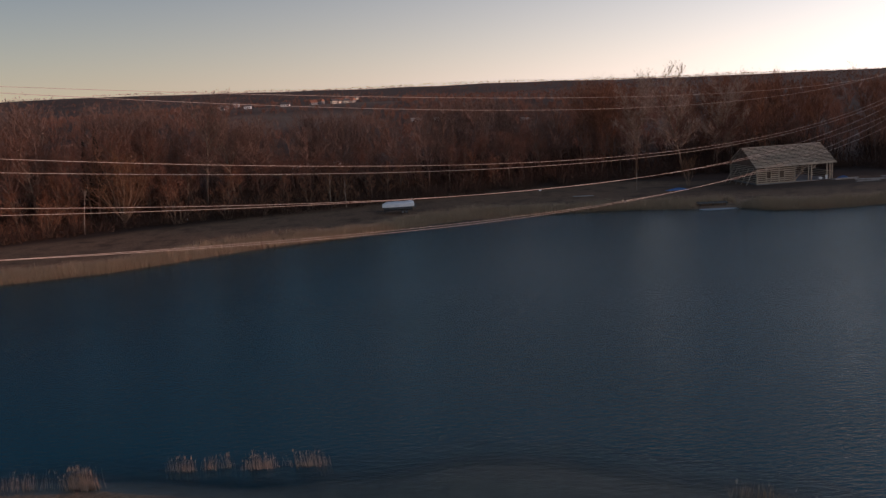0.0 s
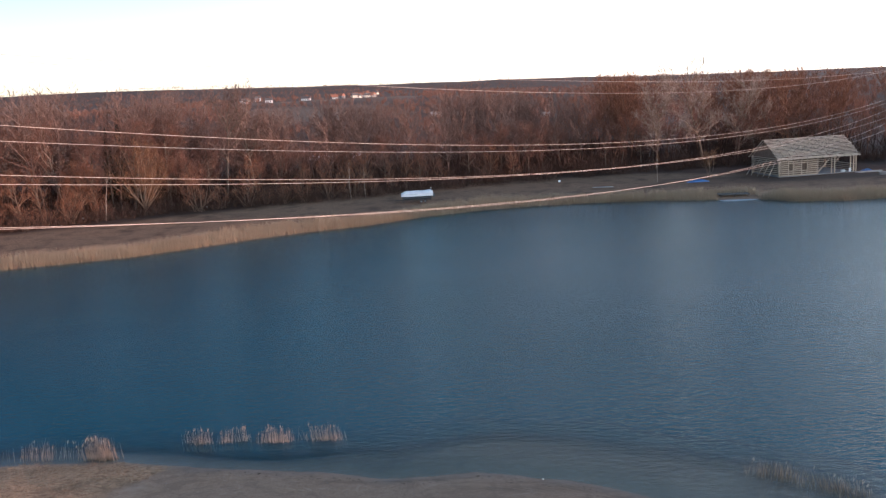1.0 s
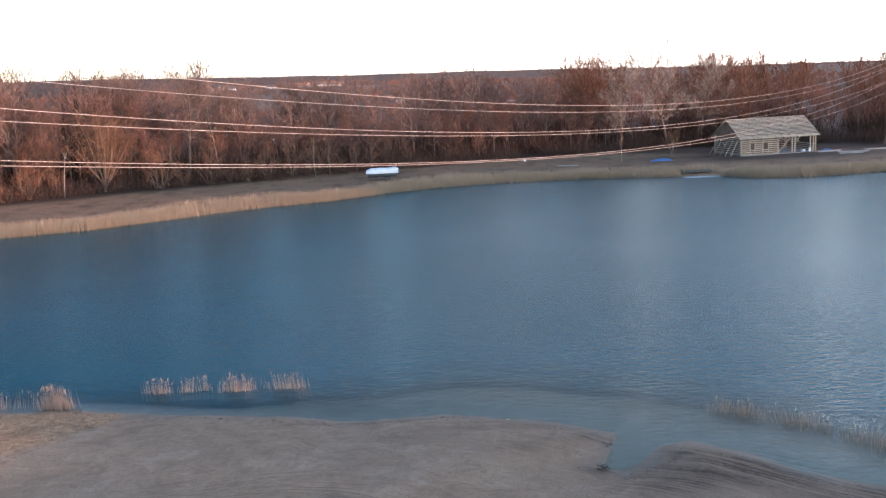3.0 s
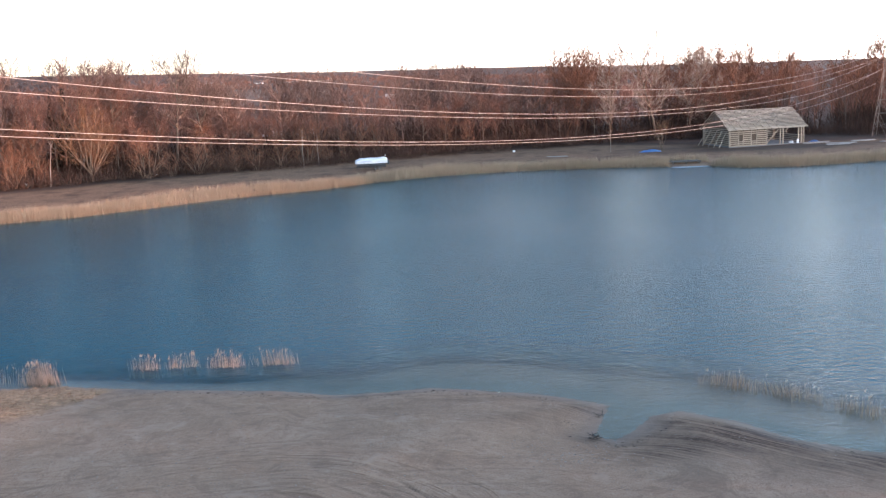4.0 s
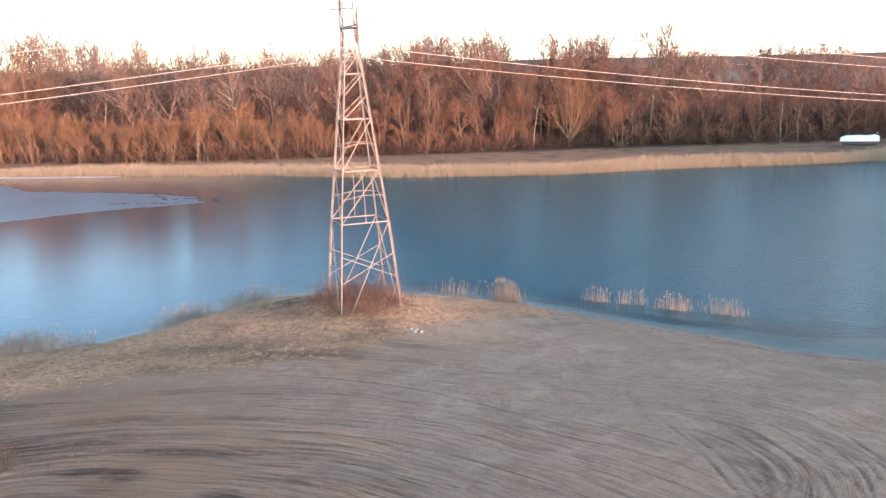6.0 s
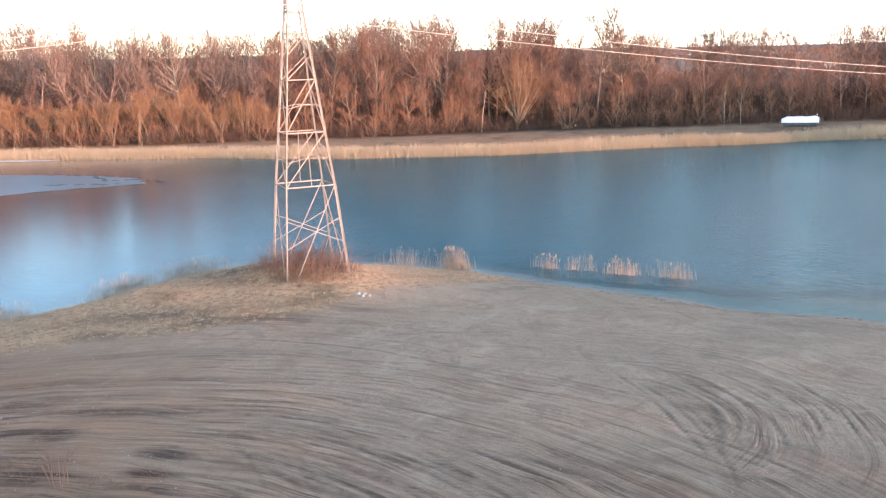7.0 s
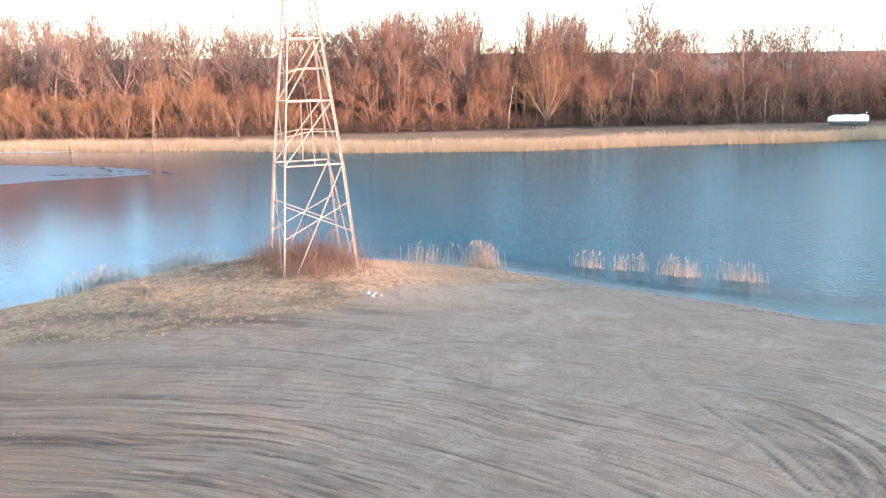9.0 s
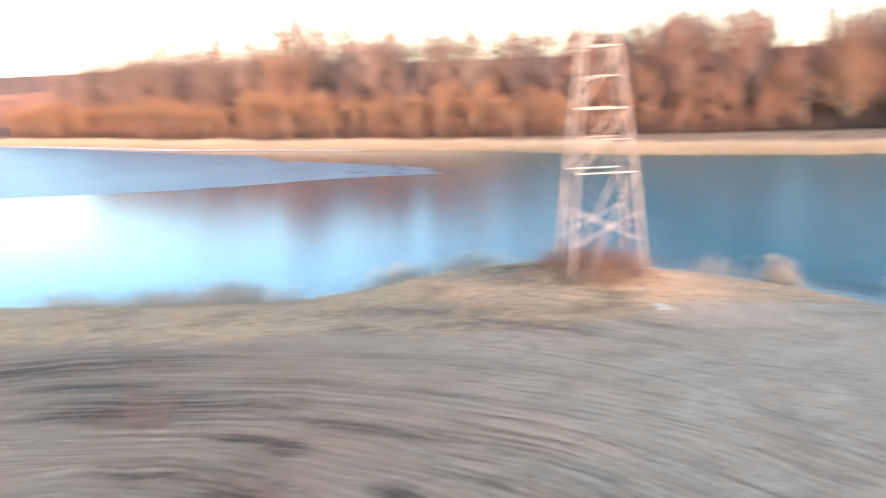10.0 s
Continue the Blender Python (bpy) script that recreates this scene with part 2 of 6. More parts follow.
def water_material():
    m, nt, b, out = nodes_of("lake_water")
    nt.nodes.remove(b)
    # ripples: short wind waves, stronger where the breeze reaches, nearly none in the sheltered bay
    p1 = noise_node(nt, 1.0, 4, 0.62, coords(nt, "Object", (0.95, 2.3, 1), rot=radians(-38)))
    p2 = noise_node(nt, 1.0, 3, 0.6, coords(nt, "Object", (2.6, 5.5, 1), rot=radians(-30)))
    gust = noise_node(nt, 0.018, 3, 0.6, coords(nt, "Object"))
    calm = attribute(nt, "breeze_sheen")
    k = maths(nt, "MULTIPLY", calm, maths(nt, "ADD", maths(nt, "MULTIPLY", gust, 1.8), 0.5))
    bp = nt.nodes.new("ShaderNodeBump")
    bp.inputs["Distance"].default_value = 0.075
    nt.links.new(k, bp.inputs["Strength"])
    nt.links.new(maths(nt, "ADD", maths(nt, "MULTIPLY", p1, 0.8), maths(nt, "MULTIPLY", p2, 0.22)), bp.inputs["Height"])
    gloss = nt.nodes.new("ShaderNodeBsdfGlossy")
    # reflection brightness painted in: bay and right side bright, dimmed and blued between
    nt.links.new(ramp(nt, maths(nt, "MULTIPLY", calm, 0.5), [(0.11, (0.97, 0.98, 1.0)), (0.44, (0.40, 0.58, 0.65)), (0.85, (0.96, 1.0, 1.0))]), gloss.inputs["Color"])
    nt.links.new(maths(nt, "ADD", maths(nt, "MULTIPLY", calm, 0.025), 0.03), gloss.inputs["Roughness"])
    nt.links.new(bp.outputs[0], gloss.inputs["Normal"])
    deep = nt.nodes.new("ShaderNodeBsdfDiffuse")
    nt.links.new(mix(nt, gust, (0.002, 0.052, 0.082), (0.004, 0.070, 0.100)), deep.inputs[0])
    clear = nt.nodes.new("ShaderNodeBsdfTransparent")
    clear.inputs[0].default_value = (0.80, 0.88, 0.86, 1)
    murk = maths(nt, "SUBTRACT", 1.0, maths(nt, "POWER", 0.28, attribute(nt, "depth")))
    body = nt.nodes.new("ShaderNodeMixShader")
    nt.links.new(murk, body.inputs[0])
    nt.links.new(clear.outputs[0], body.inputs[1])
    nt.links.new(deep.outputs[0], body.inputs[2])
    lw = nt.nodes.new("ShaderNodeLayerWeight")
    lw.inputs[0].default_value = 0.5
    nt.links.new(bp.outputs[0], lw.inputs["Normal"])
    schlick = maths(nt, "ADD", maths(nt, "MULTIPLY", maths(nt, "POWER", lw.outputs["Facing"], 5.0), 0.98), 0.02)
    top = nt.nodes.new("ShaderNodeMixShader")
    nt.links.new(schlick, top.inputs[0])
    nt.links.new(body.outputs[0], top.inputs[1])
    nt.links.new(gloss.outputs[0], top.inputs[2])
    nt.links.new(top.outputs[0], out.inputs[0])
    return m


M_GROUND, M_WATER = ground_material(), water_material()
M_STEEL = simple("weathered_steel", (0.21, 0.16, 0.125), (0.31, 0.245, 0.20), 3.0, 0.7, 0.0, 0.002, 0.2)
M_DARK_STEEL = simple("dark_steel", (0.06, 0.05, 0.05), (0.11, 0.09, 0.08), 3.0, 0.6, 0.4, 0.0, 0.2)
M_GLASS_INS = simple("brown_porcelain", (0.10, 0.05, 0.035), (0.16, 0.08, 0.05), 8.0, 0.3)
M_CABLE = simple("aluminium_cable", (0.46, 0.37, 0.31), (0.58, 0.47, 0.39), 2.0, 0.6, 0.1)
M_BARK = simple("grey_brown_bark", (0.093, 0.065, 0.046), (0.186, 0.140, 0.102), 1.5, 0.9, 0.0, 0.01, 0.35, stretch=(1.860, 1.860, 0.372))
M_PALE_BARK = simple("pale_bark", (0.223, 0.180, 0.136), (0.360, 0.304, 0.248), 1.5, 0.85, 0.0, 0.01, 0.2, stretch=(1.860, 1.860, 0.496))
M_WARM_BARK = simple("warm_bark", (0.16, 0.105, 0.068), (0.25, 0.17, 0.112), 1.5, 0.9, 0.0, 0.01, 0.3, stretch=(1.86, 1.86, 0.4))
M_TWIG = island_tint("bare_twigs", (0.132, 0.070, 0.050), (0.199, 0.108, 0.078), (0.256, 0.143, 0.105))
M_TWIG_WILLOW = island_tint("willow_twigs", (0.155, 0.082, 0.045), (0.216, 0.118, 0.065), (0.264, 0.147, 0.082))
M_TWIG_EDGE = island_tint("russet_twigs", (0.166, 0.079, 0.046), (0.237, 0.118, 0.071), (0.296, 0.152, 0.092))
M_TWIG_DARK = island_tint("far_twigs", (0.144, 0.076, 0.054), (0.209, 0.112, 0.081), (0.279, 0.151, 0.112))
M_TWIG_AIRY = island_tint("upper_twigs", (0.138, 0.090, 0.070), (0.196, 0.130, 0.103), (0.256, 0.175, 0.140))
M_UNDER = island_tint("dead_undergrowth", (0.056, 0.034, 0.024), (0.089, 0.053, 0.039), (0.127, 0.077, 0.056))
M_PALE_PLANK = simple("pale_planks", (0.26, 0.245, 0.225), (0.40, 0.38, 0.35), 1.2, 0.75)
M_PALE_TWIG = island_tint("pale_twigs", (0.28, 0.205, 0.16), (0.37, 0.28, 0.22), (0.45, 0.35, 0.28))
M_SHRUB = island_tint("red_brown_stems", (0.125, 0.072, 0.052), (0.205, 0.118, 0.083), (0.28, 0.165, 0.115))
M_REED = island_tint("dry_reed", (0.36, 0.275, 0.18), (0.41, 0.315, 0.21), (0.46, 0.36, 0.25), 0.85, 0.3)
# lighter copy of the reed: low sunlight painted into its colour
M_REED_LIT = island_tint("lit_reed", (0.55, 0.395, 0.28), (0.68, 0.505, 0.37), (0.78, 0.60, 0.46), 0.8, 0.25)
M_REED_PALE = island_tint("pale_reed", (0.46, 0.385, 0.31), (0.58, 0.49, 0.40), (0.68, 0.59, 0.49), 0.85, 0.4)
M_PLUME = island_tint("reed_plume", (0.42, 0.31, 0.22), (0.52, 0.40, 0.29), (0.60, 0.48, 0.36), 0.9, 0.35)
M_STRAW = island_tint("matted_straw", (0.30, 0.205, 0.130), (0.45, 0.325, 0.215), (0.62, 0.47, 0.33), 0.9, 0.15)
M_FIR = island_tint("dark_needles", (0.012, 0.018, 0.012), (0.022, 0.032, 0.02), (0.035, 0.045, 0.028))
M_LOG = simple("sawn_timber", (0.33, 0.265, 0.19), (0.52, 0.43, 0.325), 1.2, 0.75, 0.0, 0.004, 0.25, stretch=(0.3, 3, 3))
# timber with the shade of the building's inside painted into its colour
M_INNER_SHADE = simple("shaded_boards", (0.10, 0.072, 0.05), (0.17, 0.125, 0.09), 1.2, 0.9)
M_COVER = simple("white_boat_cover", (0.70, 0.71, 0.73), (0.82, 0.82, 0.83), 0.8, 0.55, 0.0, 0.02)
M_HULL = simple("dark_hull", (0.03, 0.035, 0.04), (0.06, 0.065, 0.07), 1.0, 0.35)
M_RUBBER = simple("tyre_rubber", (0.02, 0.02, 0.02), (0.04, 0.04, 0.04), 5.0, 0.9)
M_WHITE = simple("white_paint", (0.66, 0.66, 0.65), (0.80, 0.79, 0.77), 0.6, 0.6, 0.0, 0.0, 0.15)
M_ROOF = simple("grey_roof", (0.10, 0.085, 0.08), (0.17, 0.15, 0.14), 0.5, 0.8, 0.0, 0.0, 0.3)
M_ROOF_RED = simple("rusty_roof", (0.24, 0.10, 0.06), (0.33, 0.15, 0.09), 0.5, 0.8, 0.0, 0.0, 0.3)
M_WINDOW = simple("dark_window", (0.015, 0.018, 0.02), (0.03, 0.034, 0.04), 0.5, 0.1)
M_TARP = simple("blue_tarpaulin", (0.05, 0.12, 0.30), (0.10, 0.2, 0.40), 1.0, 0.45, 0.0, 0.02)
M_STONE = simple("pale_stone", (0.279, 0.260, 0.236), (0.384, 0.360, 0.329), 5.0, 0.85, 0.0, 0.01, 0.2)
M_OLDWOOD = simple("grey_planks", (0.099, 0.087, 0.074), (0.167, 0.149, 0.130), 2.0, 0.85, 0.0, 0.004, 0.3)
M_ICE = simple("thin_ice", (0.09, 0.105, 0.113), (0.14, 0.157, 0.166), 0.06, 0.34)
M_CONCRETE = simple("concrete", (0.211, 0.198, 0.186), (0.279, 0.267, 0.254), 3.0, 0.9, 0.0, 0.004)

# ---- mesh helpers ----


def mesh_np(name, verts, tris, material, quads=None):
    """A mesh from arrays: verts (n, 3), tris (m, 3), quads (k, 4)."""
    me = bpy.data.meshes.new(name)
    verts = np.asarray(verts, dtype=np.float32)
    tris = np.zeros((0, 3), np.int32) if tris is None else np.asarray(tris, np.int32)
    quads = np.zeros((0, 4), np.int32) if quads is None else np.asarray(quads, np.int32)
    me.vertices.add(len(verts))
    me.vertices.foreach_set("co", verts.ravel())
    me.loops.add(tris.size + quads.size)
    me.loops.foreach_set("vertex_index", np.concatenate([tris.ravel(), quads.ravel()]))
    me.polygons.add(len(tris) + len(quads))
    starts = np.concatenate([np.arange(len(tris)) * 3, tris.size + np.arange(len(quads)) * 4]).astype(np.int32)
    me.polygons.foreach_set("loop_start", starts)
    me.update(calc_edges=True)
    me.validate()
    me.materials.append(material)
    return me


def part(name, bm, material, parent=None, label="", smooth=False):
    """Link a bmesh, or a mesh, as one object under a thing."""
    if isinstance(bm, bmesh.types.BMesh):
        me = bpy.data.meshes.new(name)
        bm.to_mesh(me)
        bm.free()
        me.materials.append(material)
    else:
        me = bm
    if smooth:
        me.polygons.foreach_set("use_smooth", [True] * len(me.polygons))
    ob = new(name, me)
    if parent is not None:
        ob.parent = parent
    if label:
        tagged(ob, label)
    return ob


def empty(name, m, label, category, group="", kind=""):
    ob = new(name)
    ob.matrix_world = m
    return tagged(ob, label, category, group, kind)


def box(sx, sy, sz, m=None, bevel=0.0):
    bm = bmesh.new()
    bmesh.ops.create_cube(bm, size=1.0, matrix=(m or Matrix()) @ Matrix.Diagonal((sx, sy, sz, 1)))
    if bevel:
        bmesh.ops.bevel(bm, geom=bm.edges[:], offset=bevel, segments=1, affect="EDGES")
    return bm


def rod_matrix(a, b):
    a, b = Vector(a), Vector(b)
    return Matrix.Translation((a + b) / 2) @ (b - a).to_track_quat("Z", "Y").to_matrix().to_4x4()


def angle_bar(a, b, w, t=None):
    """A steel angle from a to b, with two flanges."""
    t = t or w * 0.16
    L = (Vector(b) - Vector(a)).length
    bm = bmesh.new()
    pts = [(0, 0), (w, 0), (w, t), (t, t), (t, w), (0, w)]
    lo = [bm.verts.new((x - w * 0.3, y - w * 0.3, -L / 2)) for x, y in pts]
    hi = [bm.verts.new((x - w * 0.3, y - w * 0.3, L / 2)) for x, y in pts]
    n = len(pts)
    for i in range(n):
        bm.faces.new((lo[i], lo[(i + 1) % n], hi[(i + 1) % n], hi[i]))
    bm.faces.new(lo[::-1])
    bm.faces.new(hi)
    bm.transform(rod_matrix(a, b))
    return bm


def rod(a, b, r0, r1=None, n=8):
    bm = bmesh.new()
    L = (Vector(b) - Vector(a)).length
    bmesh.ops.create_cone(bm, cap_ends=True, segments=n, radius1=r0, radius2=r0 if r1 is None else r1, depth=L, matrix=rod_matrix(a, b))
    return bm


def tubes(p0, p1, r0, r1, sides, tip=False):
    """Many tapered tubes at once: arrays of end points and radii. tip: each runs out in a point."""
    p0, p1 = np.asarray(p0, float), np.asarray(p1, float)
    n = len(p0)
    d = p1 - p0
    d /= np.maximum(np.linalg.norm(d, axis=1), 1e-6)[:, None]
    up = np.where(np.abs(d[:, 2:3]) > 0.9, np.array([[1.0, 0, 0]]), np.array([[0, 0, 1.0]]))
    u = np.cross(d, up)
    u /= np.linalg.norm(u, axis=1)[:, None]
    w = np.cross(d, u)
    ang = np.arange(sides) * 2 * np.pi / sides
    ring = u[:, None, :] * np.cos(ang)[None, :, None] + w[:, None, :] * np.sin(ang)[None, :, None]
    lo = p0[:, None, :] + ring * np.asarray(r0)[:, None, None]
    k, j = np.arange(sides), (np.arange(sides) + 1) % sides
    if tip:
        verts = np.concatenate([lo, p1[:, None, :]], axis=1).reshape(-1, 3)
        base = np.arange(n)[:, None] * (sides + 1)
        tris = np.stack([base + k, base + j, np.broadcast_to(base + sides, (n, sides))], axis=2).reshape(-1, 3)
        return verts, tris, None
    hi = p1[:, None, :] + ring * np.asarray(r1)[:, None, None]
    verts = np.concatenate([lo, hi], axis=1).reshape(-1, 3)
    base = np.arange(n)[:, None] * 2 * sides
    quads = np.stack([base + k, base + j, base + sides + j, base + sides + k], axis=2).reshape(-1, 4)
    return verts, None, quads


def blades(base, tip, width, rng):
    """Many thin three-cornered blades."""
    n = len(base)
    a = rng.uniform(0, np.pi, n)
    o = np.stack([np.cos(a), np.sin(a), np.zeros(n)], 1) * np.asarray(width)[:, None] / 2
    verts = np.stack([base - o, base + o, tip], 1).reshape(-1, 3)
    return verts, np.arange(3 * n).reshape(-1, 3)


def stitch(parts):
    """Joins (verts, tris, quads) pieces."""
    vs, ts, qs, k = [], [], [], 0
    for v, t, q in parts:
        vs.append(v)
        if t is not None:
            ts.append(t + k)
        if q is not None:
            qs.append(q + k)
        k += len(v)
    return np.concatenate(vs), np.concatenate(ts) if ts else None, np.concatenate(qs) if qs else None


# ---- the lie of the land ----
NEAR_SHORE = [(-63, 23), (-57, 28), (-52, 32.8), (-48.6, 36), (-47.2, 40), (-46.6, 44), (-46.4, 48), (-45, 52), (-40, 55.6), (-33, 57),
              (-25.6, 56.8), (-18, 55), (-11, 54), (-6, 52.4), (0, 52.9), (5, 51.5), (8.4, 50), (10.8, 48.4), (9.6, 45.6), (8.8, 44),
              (10, 43.2), (11.6, 44.7), (13.1, 46.6), (14.6, 46.9), (17.2, 45.2), (19.4, 42.2), (23, 40.2), (34, 37.5), (44, 38), (60, 39.5)]
RIGHT_SHORE = [(95, 38), (140, 26), (185, 36), (205, 70), (200, 115), (172, 150), (130, 170), (93, 172)]
FAR_SHORE = [(80, 169), (73, 168.4), (63.5, 170.6), (59, 176.4), (50, 178.4), (37, 182), (25, 183.4), (13, 182.6), (1, 180), (-11, 174.5),
             (-21, 166.6), (-32, 162), (-41, 156.6), (-50, 149.8), (-60, 143), (-75, 138), (-87, 134), (-101, 132.6), (-118, 133.4), (-141, 127),
             (-176, 119), (-204, 111), (-260, 105), (-310, 96)]
LEFT_SHORE = [(-335, 60), (-300, 10), (-230, -25), (-160, -25), (-105, -8), (-80, 9)]
LAKE = np.array(NEAR_SHORE + RIGHT_SHORE + FAR_SHORE + LEFT_SHORE, float)


def shore_distance(x, y):
    """Distance to the shoreline: positive on land, negative on the water."""
    px, py = np.asarray(x, float).ravel(), np.asarray(y, float).ravel()
    best, inside = np.full(px.shape, 1e9), np.zeros(px.shape, bool)
    for (ax, ay), (bx, by) in zip(LAKE, np.roll(LAKE, -1, axis=0)):
        dx, dy = bx - ax, by - ay
        t = np.clip(((px - ax) * dx + (py - ay) * dy) / (dx * dx + dy * dy), 0, 1)
        best = np.minimum(best, np.hypot(px - ax - t * dx, py - ay - t * dy))
        if dy:
            inside ^= ((ay > py) != (by > py)) & (px < (bx - ax) * (py - ay) / dy + ax)
    return np.where(inside, -best, best).reshape(np.shape(x))


def wobble(x, y, k, s=0.0):
    return (np.sin(k * x + 1.3 + s) * np.cos(k * 0.83 * y + 0.4 + s) + 0.6 * np.sin(k * 2.1 * y - k * 1.3 * x + 2 + s) + 0.35 * np.sin(k * 4.3 * x + k * 3.1 * y + s)) / 1.95


def land_height(x, y, d=None):
    x, y = np.asarray(x, float), np.asarray(y, float)
    d = shore_distance(x, y) if d is None else d
    far = (y > 70) | (np.abs(x) > 120)
    dn = d + 0.35 * wobble(x, y, 0.7)
    near_z = 1.5 * (1 - np.exp(-np.maximum(dn, 0) / 9.0))
    near_z = near_z + 1.45 * np.exp(-(((x + 33.0) / 7.5) ** 2 + ((y - 45.6) / 5.0) ** 2)) + 0.05 * wobble(x, y, 0.5) * np.clip(dn / 5, 0, 1)
    near_z = near_z + 0.5 * np.exp(-(((x + 44) / 6) ** 2 + ((y - 40) / 7) ** 2)) * np.clip(dn / 4, 0, 1)
    R, az = np.hypot(x, y), np.arctan2(x, y)
    ridge = np.interp(az, [-1.6, -1.05, -0.424, -0.31, -0.125, 0.068, 0.286, 0.458, 1.0], [80, 95, 76, 80, 65, 54, 40, 26, 24])
    a6 = np.interp(az, [-0.7, -0.25, -0.1, 0.1, 0.5], [6, 14, 11, 4, 3])
    a9 = np.interp(az, [-0.7, -0.25, -0.1, 0.1, 0.5], [16, 24, 23, 15, 8])
    stops = np.array([0, 330, 450])
    hill = np.where(R < 450, np.interp(R, stops, [0.0, 0.3, 2.0]),
                    np.where(R < 600, 2 + (a6 - 2) * (R - 450) / 150,
                             np.where(R < 900, a6 + (a9 - a6) * (R - 600) / 300,
                                      np.where(R < 2500, a9 + (ridge - a9) * (np.maximum(R - 900, 0) / 1600) ** 2.1,
                                               ridge * np.clip(1 - (R - 2500) / 4500, 0.2, 1)))))
    hill = hill + np.clip((R - 500) / 800, 0, 1) * 4.0 * wobble(x, y, 0.006)
    far_z = 0.55 * (1 - np.exp(-np.maximum(d, 0) / 4.0)) + 0.012 * np.clip(d - 6, 0, 60) + 0.12 * wobble(x, y, 0.22) * np.clip(d / 10, 0, 1)
    # unseen rise, added to lift the end wood so its shade reaches the bank
    far_z = far_z + 10 * np.clip((x - 198) / 30, 0, 1) * (y < 235)
    z = np.where(far, far_z + np.where((y > 70) | (x < -120), hill, 0), near_z)
    off = np.maximum(-d + 0.8 * wobble(x, y, 0.35), 0)
    bed = np.where(far, -np.minimum(3.0, 0.35 * -d), -np.minimum(3.5, np.interp(x, [-14, 0], [0.14, 0.05]) * -d + 0.30 * np.maximum(off - np.interp(x, [-14, 0], [2.2, 6.0]), 0)))
    return np.where(d > 0, z, bed)


def lines(lo, dense_lo, dense_hi, hi, step, mid_lo, mid_hi, mid_step):
    a = list(np.arange(dense_lo, dense_hi + 1e-6, step)) + list(np.arange(mid_lo, dense_lo - 1e-6, mid_step)) + list(np.arange(dense_hi + mid_step, mid_hi + 1e-6, mid_step))
    s, v = mid_step, mid_hi
    while v < hi:
        s *= 1.18
        v += s
        a.append(v)
    s, v = mid_step, mid_lo
    while v > lo:
        s *= 1.18
        v -= s
        a.append(v)
    return np.array(sorted(set(np.round(a, 3))))


def refine(g, lo, hi, step):
    return np.sort(np.concatenate([g[(g < lo - step * 0.5) | (g > hi + step * 0.5)], np.arange(lo, hi + 1e-6, step)]))


GX = lines(-4600, -64, 32, 4600, 0.5, -330, 230, 4.0)
GY = lines(-900, 8, 64, 4600, 0.5, -60, 270, 3.0)


WX, WY = GX, GY
GX, GY = refine(GX, -47, 5, 0.14), refine(GY, 14, 55, 0.15)


def soft(v, lo, hi):
    t = np.clip((v - lo) / (hi - lo), 0, 1)
    return t * t * (3 - 2 * t)


